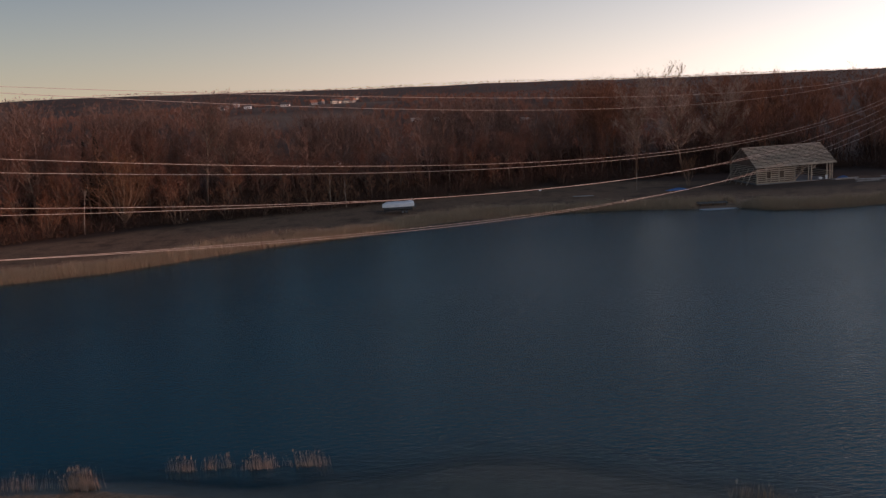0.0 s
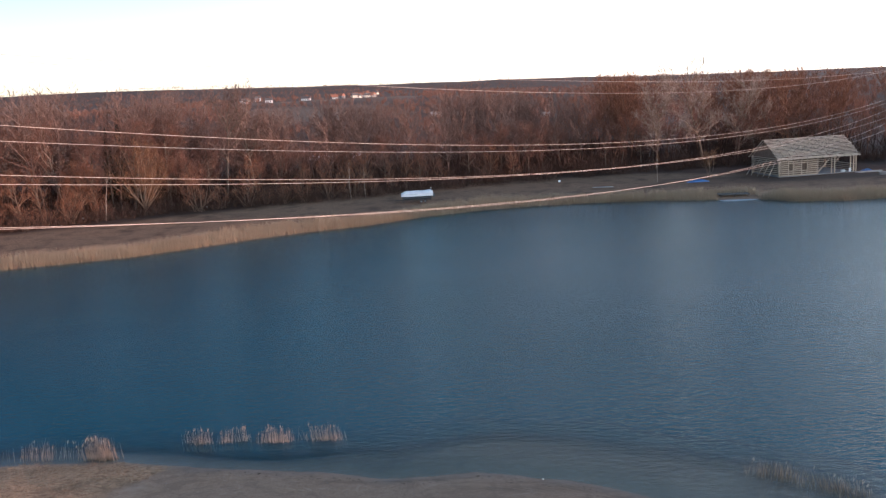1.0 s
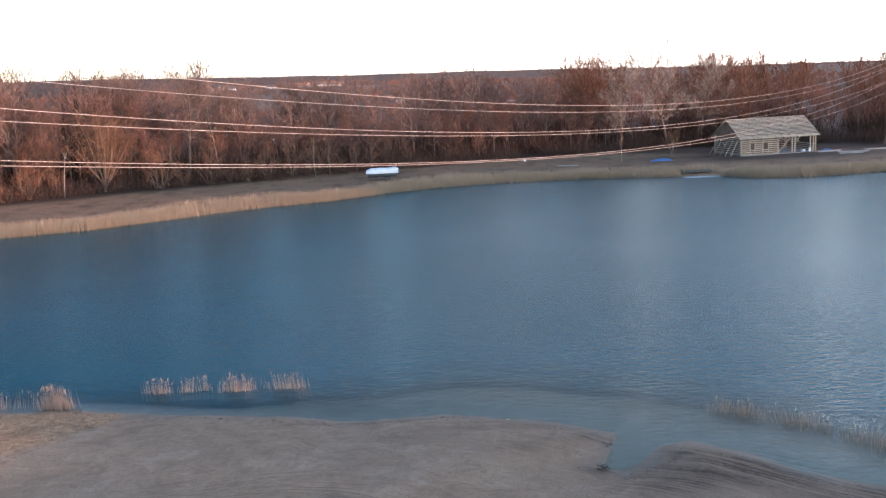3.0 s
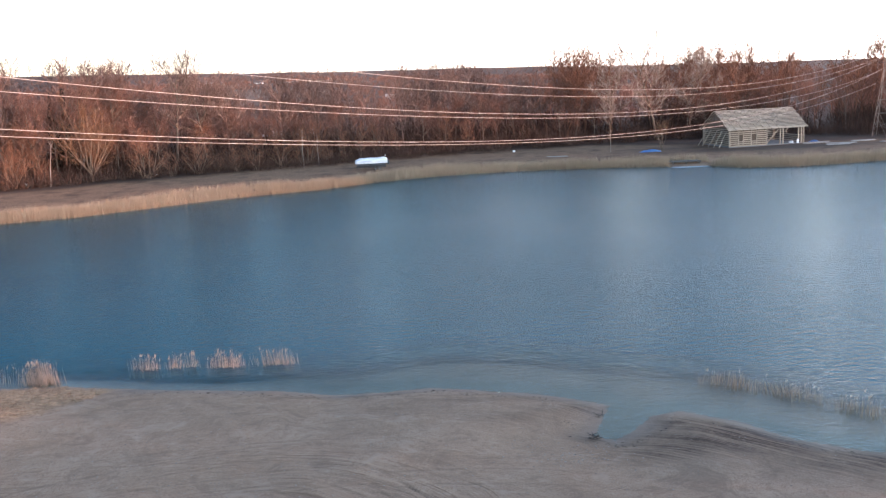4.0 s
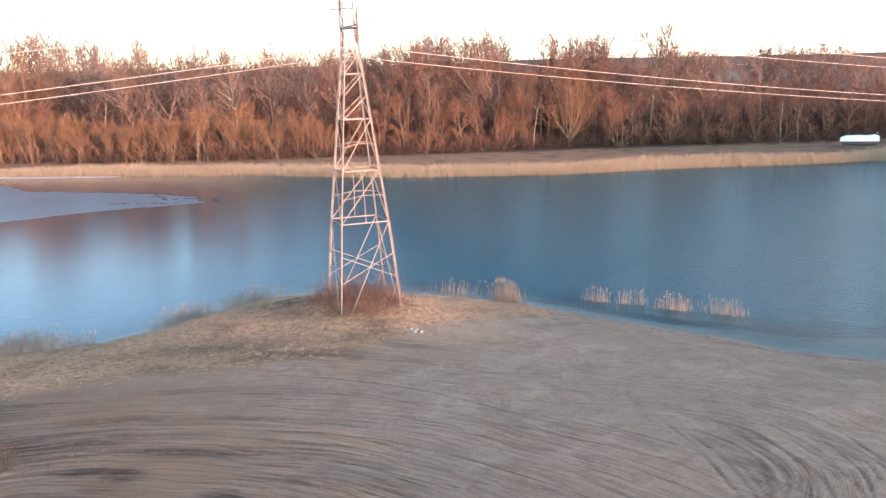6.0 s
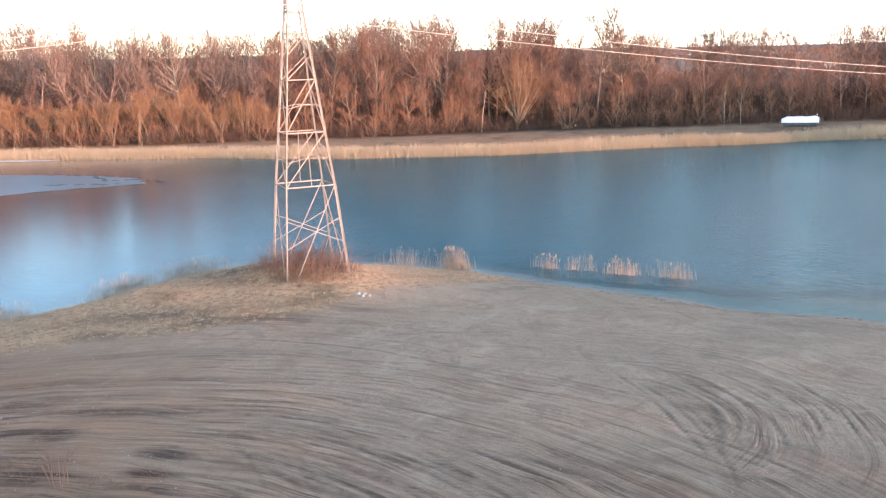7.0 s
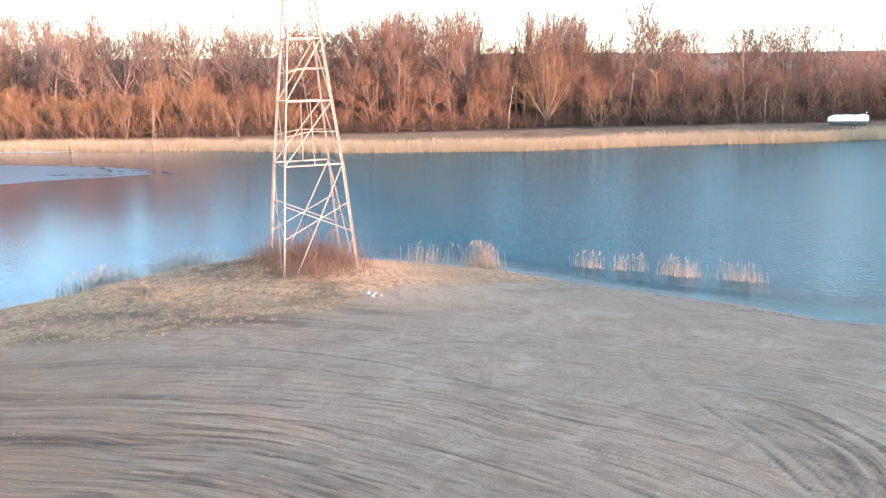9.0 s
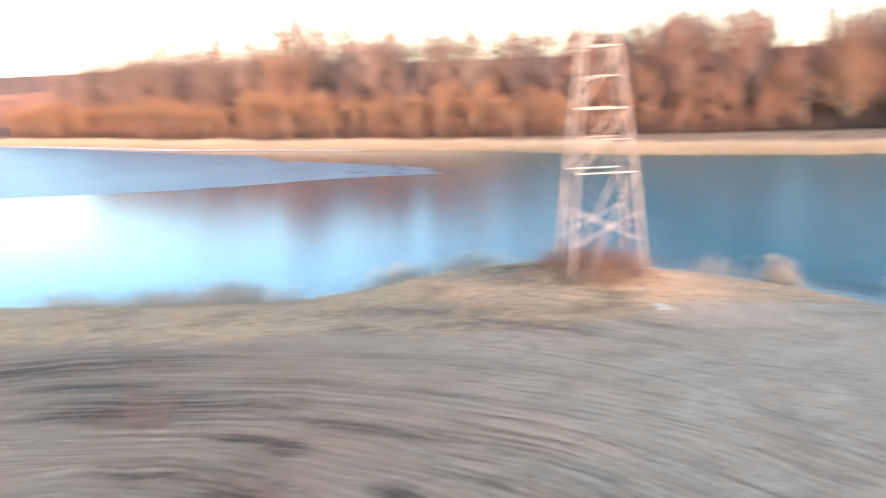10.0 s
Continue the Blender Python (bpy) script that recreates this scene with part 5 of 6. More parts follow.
def reed_strip(shore, n, h, depth, width, label, name="reed_belt"):
    shore = np.array(shore, float)
    seg = np.hypot(*np.diff(shore, axis=0).T)
    cum = np.concatenate([[0], np.cumsum(seg)])
    s = rng.uniform(0, cum[-1], n)
    i = np.clip(np.searchsorted(cum, s, "right") - 1, 0, len(seg) - 1)
    f = ((s - cum[i]) / seg[i])[:, None]
    p = shore[i] * (1 - f) + shore[i + 1] * f
    d = (shore[i + 1] - shore[i]) / seg[i][:, None]
    back = rng.uniform(0, 1, n) ** 1.2 * depth * (1 + 0.5 * wobble(s, s * 0, 0.11)) - 0.6
    p = p + np.stack([d[:, 1], -d[:, 0]], 1) * back[:, None]
    p = p[~((p[:, 0] > 51) & (p[:, 0] < 59) & (p[:, 1] < 180.6))]      # open water in front of the dock
    n, s = len(p), p[:, 0]
    z = np.maximum(land_height(p[:, 0], p[:, 1]), -0.3)
    base = np.concatenate([p, z[:, None]], 1)
    hh = h * rng.uniform(0.5, 1.06, n) * (1 + 0.18 * wobble(s, s * 0, 0.19))
    tip = base + np.stack([rng.normal(0, 0.16, n), rng.normal(0, 0.16, n), hh], 1)
    v, t = blades(base, tip, rng.uniform(0.035, 0.08, n), rng)
    return tagged(new(name, mesh_np(name, v, t, M_REED)), label, "reeds", kind="stuff")


reed_strip([(172, 150), (130, 170), (93, 172)] + FAR_SHORE, 110000, 1.75, 7.5, 0.1, "belt of dry straw-coloured reeds along the far bank")


def reed_clump(x0, y0, x1, y1, n, h, spread, label, plumes=0.12, mat=M_REED_LIT):
    """A clump of standing reeds with feathery heads along a line."""
    ob = empty("reed_clump", Matrix.Translation((x0, y0, 0)), label, "reeds", "reed clumps in the shallows")
    f = np.clip(rng.normal(0.5, 0.27, n), -0.1, 1.1)
    base = np.stack([(x1 - x0) * f + rng.normal(0, spread, n), (y1 - y0) * f + rng.normal(0, spread, n), np.zeros(n)], 1)
    base[:, 2] = np.maximum(land_height(base[:, 0] + x0, base[:, 1] + y0) - 0.05, -0.6)
    lift = h * rng.uniform(0.45, 1.0, n) * (1.0 - 0.9 * (f - 0.5) ** 2)
    lean = rng.normal(0, 0.08)
    tip = base + np.stack([rng.normal(lean, 0.13, n), rng.normal(0, 0.13, n), lift - base[:, 2]], 1)
    v, t, q = tubes(base, tip, rng.uniform(0.012, 0.024, n), None, 3, True)
    tagged(part("stem_mass", mesh_np("reed_stems", v, t, mat), mat, ob), kind="stuff")
    k = rng.random(n) < plumes
    k[:3] = True
    top = base[k] + (tip - base)[k] * 0.9
    m = int(k.sum())
    pb = np.repeat(top, 5, axis=0)
    pt = pb + np.stack([rng.normal(0.07, 0.07, 5 * m), rng.normal(0, 0.07, 5 * m), rng.uniform(0.12, 0.38, 5 * m)], 1)
    v, t = blades(pb, pt, np.full(5 * m, 0.04), rng)
    tagged(part("plume_mass", mesh_np("reed_plumes", v, t, M_PLUME), M_PLUME, ob, "pale feathery seed heads"), kind="stuff")


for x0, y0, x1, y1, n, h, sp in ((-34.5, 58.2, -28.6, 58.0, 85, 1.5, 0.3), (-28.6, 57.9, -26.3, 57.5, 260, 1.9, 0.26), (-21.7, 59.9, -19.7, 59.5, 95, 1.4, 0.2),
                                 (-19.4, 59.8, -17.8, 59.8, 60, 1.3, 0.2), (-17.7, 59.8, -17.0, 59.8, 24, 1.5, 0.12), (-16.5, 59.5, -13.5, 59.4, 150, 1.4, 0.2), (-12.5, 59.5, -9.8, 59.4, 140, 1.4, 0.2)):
    reed_clump(x0, y0, x1, y1, n, h, sp, "clump of dry reeds standing in shallow water, sunlit orange-tan painted in")
for x0, y0, x1, y1, n, h, sp in ((17.6, 51.6, 20.2, 50.0, 150, 1.05, 0.35), (20.6, 49.6, 23.4, 47.6, 190, 1.0, 0.4), (23.6, 47, 25.6, 44.2, 150, 1.0, 0.4), (26, 43.6, 33, 39.5, 240, 1.05, 0.5)):
    reed_clump(x0, y0, x1, y1, n, h, sp, "low sparse brown reeds in the shallows", 0.03, M_STRAW)
for x0, y0, x1, y1, n, h, sp in ((-56.5, 27.8, -52.6, 31.2, 520, 1.6, 0.5), (-53.0, 30.8, -49.4, 34.6, 900, 1.9, 0.5), (-49.4, 34.8, -48.6, 36.4, 60, 1.3, 0.3), (-47.7, 40.4, -46.9, 45.8, 420, 1.6, 0.35),
                                 (-46.8, 46, -45.6, 51.5, 380, 1.6, 0.35), (-61, 24.5, -57, 27.6, 300, 1.5, 0.45)):
    reed_clump(x0, y0, x1, y1, n, h, sp, "thin grey-tan reeds along the water's edge", 0.03, M_REED_PALE)

# ---- knoll: matted grass, shrub under the pylon, stones ----


def straw_cover():
    """Matted tufts: blades lying outwards from many little hummocks."""
    n = 17000
    x, y = rng.uniform(-64, -20, n), rng.uniform(12, 58, n)
    d = shore_distance(x, y)
    keep = (d > 0.3) & (y > grass_edge(x, y) + 0.6 - rng.exponential(0.5, n))
    x, y = x[keep], y[keep]
    n, m = len(x), 26
    size = np.repeat(rng.uniform(0.5, 1.15, n), m)
    k = n * m
    a, rad = rng.uniform(0, 6.283, k), rng.uniform(0, 0.16, k)
    bx, by = np.repeat(x, m) + rad * np.cos(a) * size, np.repeat(y, m) + rad * np.sin(a) * size
    z = land_height(bx, by)
    b = np.stack([bx, by, z - 0.02], 1)
    out = rng.uniform(0.1, 0.32, k) * size
    a = a + rng.normal(0, 0.5, k)
    tip = b + np.stack([np.cos(a) * out, np.sin(a) * out, (rng.uniform(0.05, 0.24, k) - 0.3 * rad) * size], 1)
    v, t = blades(b, tip, rng.uniform(0.015, 0.045, k), rng)
    tagged(new("dry_grass", mesh_np("dry_grass", v, t, M_STRAW)), "matted straw-coloured winter grass on the knoll", "grass", kind="stuff")


straw_cover()


def stem_shrub(x, y, w, d, h, n, label, mat=M_SHRUB, r=0.014, tall=0.0):
    """A thicket of stems over an oval; a share of them (tall) stand up well over the rest."""
    z = float(land_height(np.array([x]), np.array([y]))[0])
    ob = empty("shrub", Matrix.Translation((x, y, z)), label, "shrub")
    a, q = rng.uniform(0, 6.283, n), np.sqrt(rng.uniform(0, 1, n)) * rng.uniform(0.75, 1.1, n)
    bx, by = w * q * np.cos(a), d * q * np.sin(a)
    base = np.stack([bx, by, land_height(bx + x, by + y) - z - 0.05], 1)
    hh = h * rng.uniform(0.45, 1.0, n) * (1 - 0.3 * q ** 2) * np.where(rng.random(n) < tall, rng.uniform(1.5, 2.3, n), 1.0)
    lean = np.stack([0.12 * bx / w, 0.12 * by / d], 1)
    mid = base + np.concatenate([lean * hh[:, None] + rng.normal(0, 0.10, (n, 2)) * hh[:, None], hh[:, None] * 0.55], 1)
    p = tubes(base, mid, np.full(n, r), np.full(n, r * 0.7), 3)
    k = np.repeat(np.arange(n), 3)
    tip = mid[k] + np.concatenate([lean[k] * hh[k][:, None] + rng.normal(0, 0.13, (3 * n, 2)) * hh[k][:, None], (hh[k] * rng.uniform(0.2, 0.45, 3 * n))[:, None]], 1)
    b = tubes(mid[k], tip, np.full(3 * n, r * 0.6), None, 3, True)
    v, t, q = stitch([p, b])
    tagged(part("stem_mass", mesh_np("shrub_stems", v, t, mat, q), mat, ob), kind="stuff")
    return ob


stem_shrub(-32.5, 45.0, 3.9, 2.9, 1.55, 1050, "dense thicket of red-brown stems under the pylon", tall=0.2, r=0.012)
stem_shrub(-33.0, 18.4, 1.1, 0.8, 2.2, 34, "sparse red-brown sapling thicket on the sand", tall=0.15, r=0.02)
stem_shrub(-23.4, 17.6, 0.3, 0.25, 3.2, 7, "thin bare sapling with a few upright twigs", M_TWIG_AIRY, 0.022)
for _x, _y, _w, _n in ((-25.6, 18.0, 1.6, 150), (-22.6, 18.3, 0.9, 60), (-21.0, 19.5, 0.8, 40), (-35.4, 17.6, 2.2, 160), (-31.0, 19.4, 1.6, 70)):
    stem_shrub(_x, _y, _w, _w * 0.5, 0.36, _n, "low dead brown weeds in the sand", M_SHRUB, 0.009)


def pebble(x, y, r, label="pale stone lying on the sand"):
    bm = bmesh.new()
    bmesh.ops.create_icosphere(bm, subdivisions=1, radius=r)
    for v in bm.verts:
        v.co = Vector((v.co.x * rng.uniform(0.8, 1.3), v.co.y * rng.uniform(0.8, 1.2), v.co.z * rng.uniform(0.55, 0.8)))
    z = float(land_height(np.array([x]), np.array([y]))[0])
    ob = part("stone", bm, M_STONE)
    ob.matrix_world = pose(x, y, z + r * 0.3, 0, 0, rng.uniform(0, 360))
    return tagged(ob, label, "stone", "stones on the shore")


for x, y, r in ((-26.8, 42.5, 0.17), (-26.5, 42.7, 0.13), (-26.4, 42.3, 0.15), (-27.1, 42.4, 0.1), (-26.1, 42.6, 0.11)):
    pebble(x, y, r, "pale stone in a small heap beside the knoll")


def gravel():
    """Loose pale grit and stones strewn over the sand."""
    n = 36000
    x, y = rng.uniform(-40, 26, n), 14 + 40 * rng.uniform(0, 1, n)
    stony = 0.25 + 0.75 * np.exp(-(((x + 13) / 11) ** 2 + ((y - 35) / 8) ** 2)) + 0.3 * wobble(x, y, 0.6) + 1.2 * np.exp(-(((x - 7.5) / 4.5) ** 2 + ((y - 40.8) / 2.0) ** 2))
    keep = (shore_distance(x, y) > 0.8) & (y < grass_edge(x, y) - 0.3) & (rng.random(n) < stony)
    x, y = x[keep], y[keep]
    n = len(x)
    r = 0.011 + 0.030 * rng.uniform(0, 1, n) ** 5 + 0.012 * np.exp(-(((x - 7.5) / 4.5) ** 2 + ((y - 40.8) / 2.0) ** 2))
    c = np.array([(1, 0, 0), (0, 1, 0), (-1, 0, 0), (0, -1, 0), (0, 0, 0.75), (0, 0, -0.4)], float)
    jit = rng.uniform(0.7, 1.3, (n, 6, 1))
    v = np.stack([x, y, land_height(x, y) + r * 0.2], 1)[:, None, :] + c[None] * r[:, None, None] * jit
    f = np.array([(0, 1, 4), (1, 2, 4), (2, 3, 4), (3, 0, 4), (1, 0, 5), (2, 1, 5), (3, 2, 5), (0, 3, 5)])
    t = (np.arange(n)[:, None, None] * 6 + f[None]).reshape(-1, 3)
    tagged(new("gravel", mesh_np("gravel", v.reshape(-1, 3), t, M_GRAVEL)), "pale gravel and small stones strewn over the sand", "gravel", kind="stuff")


M_GRAVEL = island_tint("loose_gravel", (0.18, 0.155, 0.13), (0.32, 0.285, 0.245), (0.48, 0.44, 0.395))
gravel()


def driftwood(x, y, n, reach, label):
    """A small wrack of dark sticks and stems at the water's edge."""
    z = float(land_height(np.array([x]), np.array([y]))[0])
    ob = empty("driftwood", pose(x, y, z), label, "driftwood", "driftwood on the shore")
    for _ in range(n):
        a, l = rng.uniform(0, 6.28), rng.uniform(0.4, 1.0) * reach
        p = Vector((rng.normal(0, reach * 0.4), rng.normal(0, reach * 0.3), rng.uniform(0.02, 0.16)))
        part("stick", rod(p, p + Vector((math.cos(a) * l, math.sin(a) * l, rng.uniform(-0.05, 0.3))), rng.uniform(0.012, 0.028), 0.008, 5), M_DRIFT, ob)


M_DRIFT = simple("wet_driftwood", (0.035, 0.028, 0.022), (0.08, 0.062, 0.048), 2.0, 0.8)
driftwood(8.8, 43.4, 18, 0.45, "tangle of dark wet sticks in the inlet")
driftwood(9.9, 46.6, 8, 0.3, "tangle of dark wet sticks in the inlet")


def wrack():
    """Dark scraps of reed and bark left along the water's edge."""
    n = 6500
    x, y = rng.uniform(-26, 30, n), rng.uniform(38, 57, n)
    d = shore_distance(x, y)
    line = 1.1 + 0.5 * wobble(x, y, 0.8)
    keep = (np.abs(d - line) < 0.25 + 0.5 * rng.random(n) ** 3) & (rng.random(n) < 0.3 + 0.7 * (wobble(x, y, 0.5, 1.0) > 0.1))
    x, y = x[keep], y[keep]
    n = len(x)
    a, l = rng.uniform(0, 3.14, n), rng.uniform(0.03, 0.10, n)
    z = land_height(x, y) + 0.02
    p0 = np.stack([x - np.cos(a) * l, y - np.sin(a) * l, z], 1)
    p1 = np.stack([x + np.cos(a) * l, y + np.sin(a) * l, z + 0.02], 1)
    v, t, q = tubes(p0, p1, rng.uniform(0.008, 0.02, n), rng.uniform(0.005, 0.015, n), 4)
    tagged(new("wrack_line", mesh_np("wrack_line", v, t, M_DRIFT, q)), "dark scraps of reed washed up along the sand", "debris", kind="stuff")


wrack()

# ---- boat under its cover, on a trailer ----
BOAT = (-12.3, 192.4)


def build_boat():
    x, y = BOAT
    z = float(land_height(np.array([x]), np.array([y]))[0])
    tr = empty("boat_trailer", Matrix.Translation((x, y, z)) @ pose(0, 0, 0, 0, 0, 3), "dark steel boat trailer parked on the bank", "trailer")
    for s in (-0.8, 0.8):
        part("frame_rail", box(6.4, 0.12, 0.14, Matrix.Translation((0, s, 0.62))), M_DARK_STEEL, tr)
        for wx in (0.9, 1.75):
            w = part("wheel", rod((wx, s * 1.25 - 0.1, 0.34), (wx, s * 1.25 + 0.1, 0.34), 0.34, None, 16), M_RUBBER, tr)
            part("rim", rod((wx, s * 1.25 - 0.115, 0.34), (wx, s * 1.25 + 0.115, 0.34), 0.19, None, 12), M_CONCRETE, w, "grey wheel rim")
    part("drawbar", box(2.0, 0.14, 0.14, Matrix.Translation((-4.0, 0, 0.62))), M_DARK_STEEL, tr)
    part("jack_stand", box(0.1, 0.1, 0.62, Matrix.Translation((-3.3, 0, 0.31))), M_DARK_STEEL, tr)
    for bx in (-2.2, 0.0, 2.4):
        part("cross_member", box(0.12, 1.7, 0.12, Matrix.Translation((bx, 0, 0.74))), M_DARK_STEEL, tr)
    bo = empty("covered_boat", Matrix.Translation((x, y, z + 0.8)) @ pose(0, 0, 0, 0, 0, 3), "pontoon boat wrapped in a white cover on a trailer", "boat")
    for s in (-0.85, 0.85):
        part("pontoon", rod((-3.3, s, 0.3), (3.2, s, 0.3), 0.3, None, 14), M_HULL, bo, "dark pontoon tube")
    part("deck", box(6.9, 2.4, 0.12, Matrix.Translation((0, 0, 0.66)), 0.03), M_HULL, bo)
    bm = bmesh.new()
    nx, prof = 27, [(-1.25, 0.0), (-1.3, 0.5), (-1.05, 0.85), (-0.5, 1.0), (0, 1.08), (0.5, 1.0), (1.05, 0.85), (1.3, 0.5), (1.25, 0.0)]
    rows = []
    for i in range(nx):
        u = i / (nx - 1)
        lift = 0.62 + 0.38 * min(1, u * 7) * min(1, (1 - u) * 9 + 0.35) + 0.035 * math.sin(u * 17) * (0.3 < u < 1) + 0.06 * (u > 0.82)
        rows.append([bm.verts.new((-3.6 + 7.2 * u, py * (0.82 + 0.18 * min(1, u * 5)) + 0.03 * math.sin(i * 2.1 + j), 0.7 + pz * lift * 1.12)) for j, (py, pz) in enumerate(prof)])
    for a, b in zip(rows, rows[1:]):
        for j in range(len(prof) - 1):
            bm.faces.new((a[j], b[j], b[j + 1], a[j + 1]))
    bm.faces.new(rows[0])
    bm.faces.new(rows[-1][::-1])
    part("cover", bm, M_COVER, bo, "white shrink-wrap cover")
    part("pole", rod((3.2, 0.3, 1.6), (3.2, 0.3, 2.25), 0.03), M_DARK_STEEL, bo)
    part("knob", box(0.22, 0.16, 0.2, Matrix.Translation((3.2, 0.3, 2.3)), 0.04), M_WHITE, bo)
    part("outboard", box(0.45, 0.5, 0.9, Matrix.Translation((3.75, 0, 0.7)), 0.08), M_HULL, bo)


build_boat()

# ---- log building in progress ----


M_BROWN_BOARD = simple("brown_boards", (0.15, 0.10, 0.07), (0.24, 0.165, 0.115), 1.2, 0.85, 0.0, 0.003, 0.3)


def build_log_building():
    W, D, EAVE, RIDGE = 19.4, 12.6, 4.3, 8.4
    z0 = float(land_height(np.array([80.0]), np.array([207.0]))[0])
    top = empty("log_building", Matrix.Translation((72.4, 203.2, z0)) @ pose(0, 0, 0, 0, 0, 10), "unfinished timber building with log walls and open roof battens", "building")
    part("slab", box(W + 0.4, D + 0.4, 0.2, Matrix.Translation((W / 2, D / 2, 0.06))), M_CONCRETE, top)

    def log(a, b, r=0.13, name="log"):
        return part(name, rod(a, b, r, r * 0.94, 8), M_LOG, top)
    # round walls: gaps between the logs show boards painted dark as inner shade
    for i in range(9):
        z = 0.32 + i * 0.46
        front = W * 0.50 if i < 8 else W + 0.3
        if 3 <= i <= 5:
            for a, b in ((-0.3, 2.3), (3.5, 5.6), (7.0, front)):
                log((a, 0, z), (b, 0, z))
        else:
            log((-0.3, 0, z), (front, 0, z))
        log((0, -0.3, z + 0.2), (0, D + 0.3, z + 0.2))
        log((-0.3, D, z), (W + 0.3, D, z))
        if i < 4 or i == 8:
            log((W, -0.3, z + 0.2), (W, D + 0.3, z + 0.2))
        else:
            log((W, D * 0.55, z + 0.2), (W, D + 0.3, z + 0.2))
    for x in (2.3, 3.5, 5.6, 7.0, W * 0.5):
        part("post", box(0.16, 0.2, EAVE - 0.3, Matrix.Translation((x, -0.02, EAVE / 2))), M_LOG, top)
    for x in (0.68 * W, 0.72 * W, 0.93 * W, 0.97 * W, W):
        part("post", box(0.24, 0.24, EAVE - 0.1, Matrix.Translation((x, 0, EAVE / 2))), M_LOG, top)
    part("panel", box(0.6, 0.1, 0.9, Matrix.Translation((0.92 * W, -0.16, 0.65))), M_WHITE, top, "pale upright sheet")
    part("panel", box(0.9, 0.7, 0.5, Matrix.Translation((0.86 * W, 0.8, 0.42)), 0.08), M_WHITE, top, "white bundle inside the open bay")
    log((0.5 * W, 0, 0.5), (0.66 * W, 0, EAVE - 0.4), 0.11, "brace")
    log((0.74 * W, 0, EAVE - 1.3), (0.80 * W, 0, EAVE - 0.2), 0.09, "brace")
    for i in range(6):      # added dark boards stand in for the shade between the logs
        part("shade_board", box(W * 0.083, 0.04, EAVE - 0.5, Matrix.Translation((W * 0.5 * (i + 0.5) / 6, 0.42, EAVE / 2))), M_INNER_SHADE, top)
    for i in range(8):
        part("shade_board", box(0.04, D / 8 * 0.98, EAVE - 0.5, Matrix.Translation((0.42, D * (i + 0.5) / 8, EAVE / 2))), M_INNER_SHADE, top)
    part("plate", box(W + 1.0, 0.3, 0.3, Matrix.Translation((W / 2, 0, EAVE))), M_LOG, top)
    part("plate", box(W + 1.0, 0.3, 0.3, Matrix.Translation((W / 2, D, EAVE))), M_LOG, top)
    # roof: rafters, and boards with open joints on both slopes
    slope = math.hypot(D / 2 + 0.7, (RIDGE - EAVE) * (D / 2 + 0.7) / (D / 2))
    for s in (0, 1):
        e = Vector((0, -0.7, EAVE - (RIDGE - EAVE) * 0.7 / (D / 2))) if s == 0 else Vector((0, D + 0.7, EAVE - (RIDGE - EAVE) * 0.7 / (D / 2)))
        r = Vector((0, D / 2, RIDGE))
        u = (r - e).normalized()
        n = 16
        nor = Vector((0, -u.z, u.y)) if s == 0 else Vector((0, u.z, -u.y))
        nor = nor if nor.z > 0 else -nor
        for i in range(n):
            c = e + u * slope * (i + 0.5) / n + nor * (0.16 + rng.uniform(0, 0.03))
            m = Matrix.Translation((W / 2 + rng.uniform(-0.12, 0.12), c.y, c.z)) @ Matrix.Rotation(math.atan2(u.z, u.y), 4, "X")
            part("roof_board", box(W + 1.6, slope / n * 0.46, 0.05, m), M_LOG, top)
        # rafters carry the same painted-in shade under the open boards
        for i in range(12):
            x = -0.5 + (W + 1.0) * i / 11
            part("rafter", box(0.12, slope, 0.2, Matrix.Translation((x, (e.y + r.y) / 2, (e.z + r.z) / 2)) @ Matrix.Rotation(math.atan2(u.z, u.y), 4, "X")), M_INNER_SHADE, top)
    for x, mat in ((-0.12, M_BROWN_BOARD), (W + 0.12, M_BROWN_BOARD)):
        for i in range(22):
            y0 = D * (i + 0.5) / 22
            h = (RIDGE - EAVE) * (1 - abs(y0 - D / 2) / (D / 2)) - 0.1
            if h > 0.15:
                part("gable_board", box(0.05, D / 22 * 0.95, h, Matrix.Translation((x, y0, EAVE + h / 2))), mat, top)
    for y, l in ((1.2, 2.6), (3.4, 2.8), (5.6, 3.0), (8.6, 3.0), (10.4, 3.2)):
        log((-0.25, y, 3.7), (-l, y - 0.9, 0.05), 0.085, "prop")
    log((-0.3, 5.2, 3.0), (-0.3, 8.4, 0.5), 0.08, "brace")
    log((-0.32, 8.4, 3.0), (-0.32, 5.2, 0.5), 0.08, "brace")


build_log_building()


def lumber_stack(x, y, turn, length, n, label, mat=M_LOG):
    z = float(land_height(np.array([x]), np.array([y]))[0])
    ob = empty("lumber_stack", pose(x, y, z, 0, 0, turn), label, "lumber", "lumber on the ground")
    for i in range(n):
        k, j = divmod(i, 4)
        part("plank", box(length * rng.uniform(0.85, 1), 0.26, 0.1, pose(rng.uniform(-0.3, 0.3), (j - 1.5) * 0.32, 0.07 + k * 0.12, 0, 0, rng.uniform(-3, 3))), mat, ob)


for x, y, turn, length, n in ((94, 205, 8, 6.5, 10), (99, 203, -6, 7, 8), (106, 206, 4, 6, 8), (97, 200, 2, 6, 6), (110, 201, 12, 6, 6), (31, 203, -4, 5, 4)):
    lumber_stack(x, y, turn, length, n, "loose stack of pale planks on the bare earth", M_PALE_PLANK)


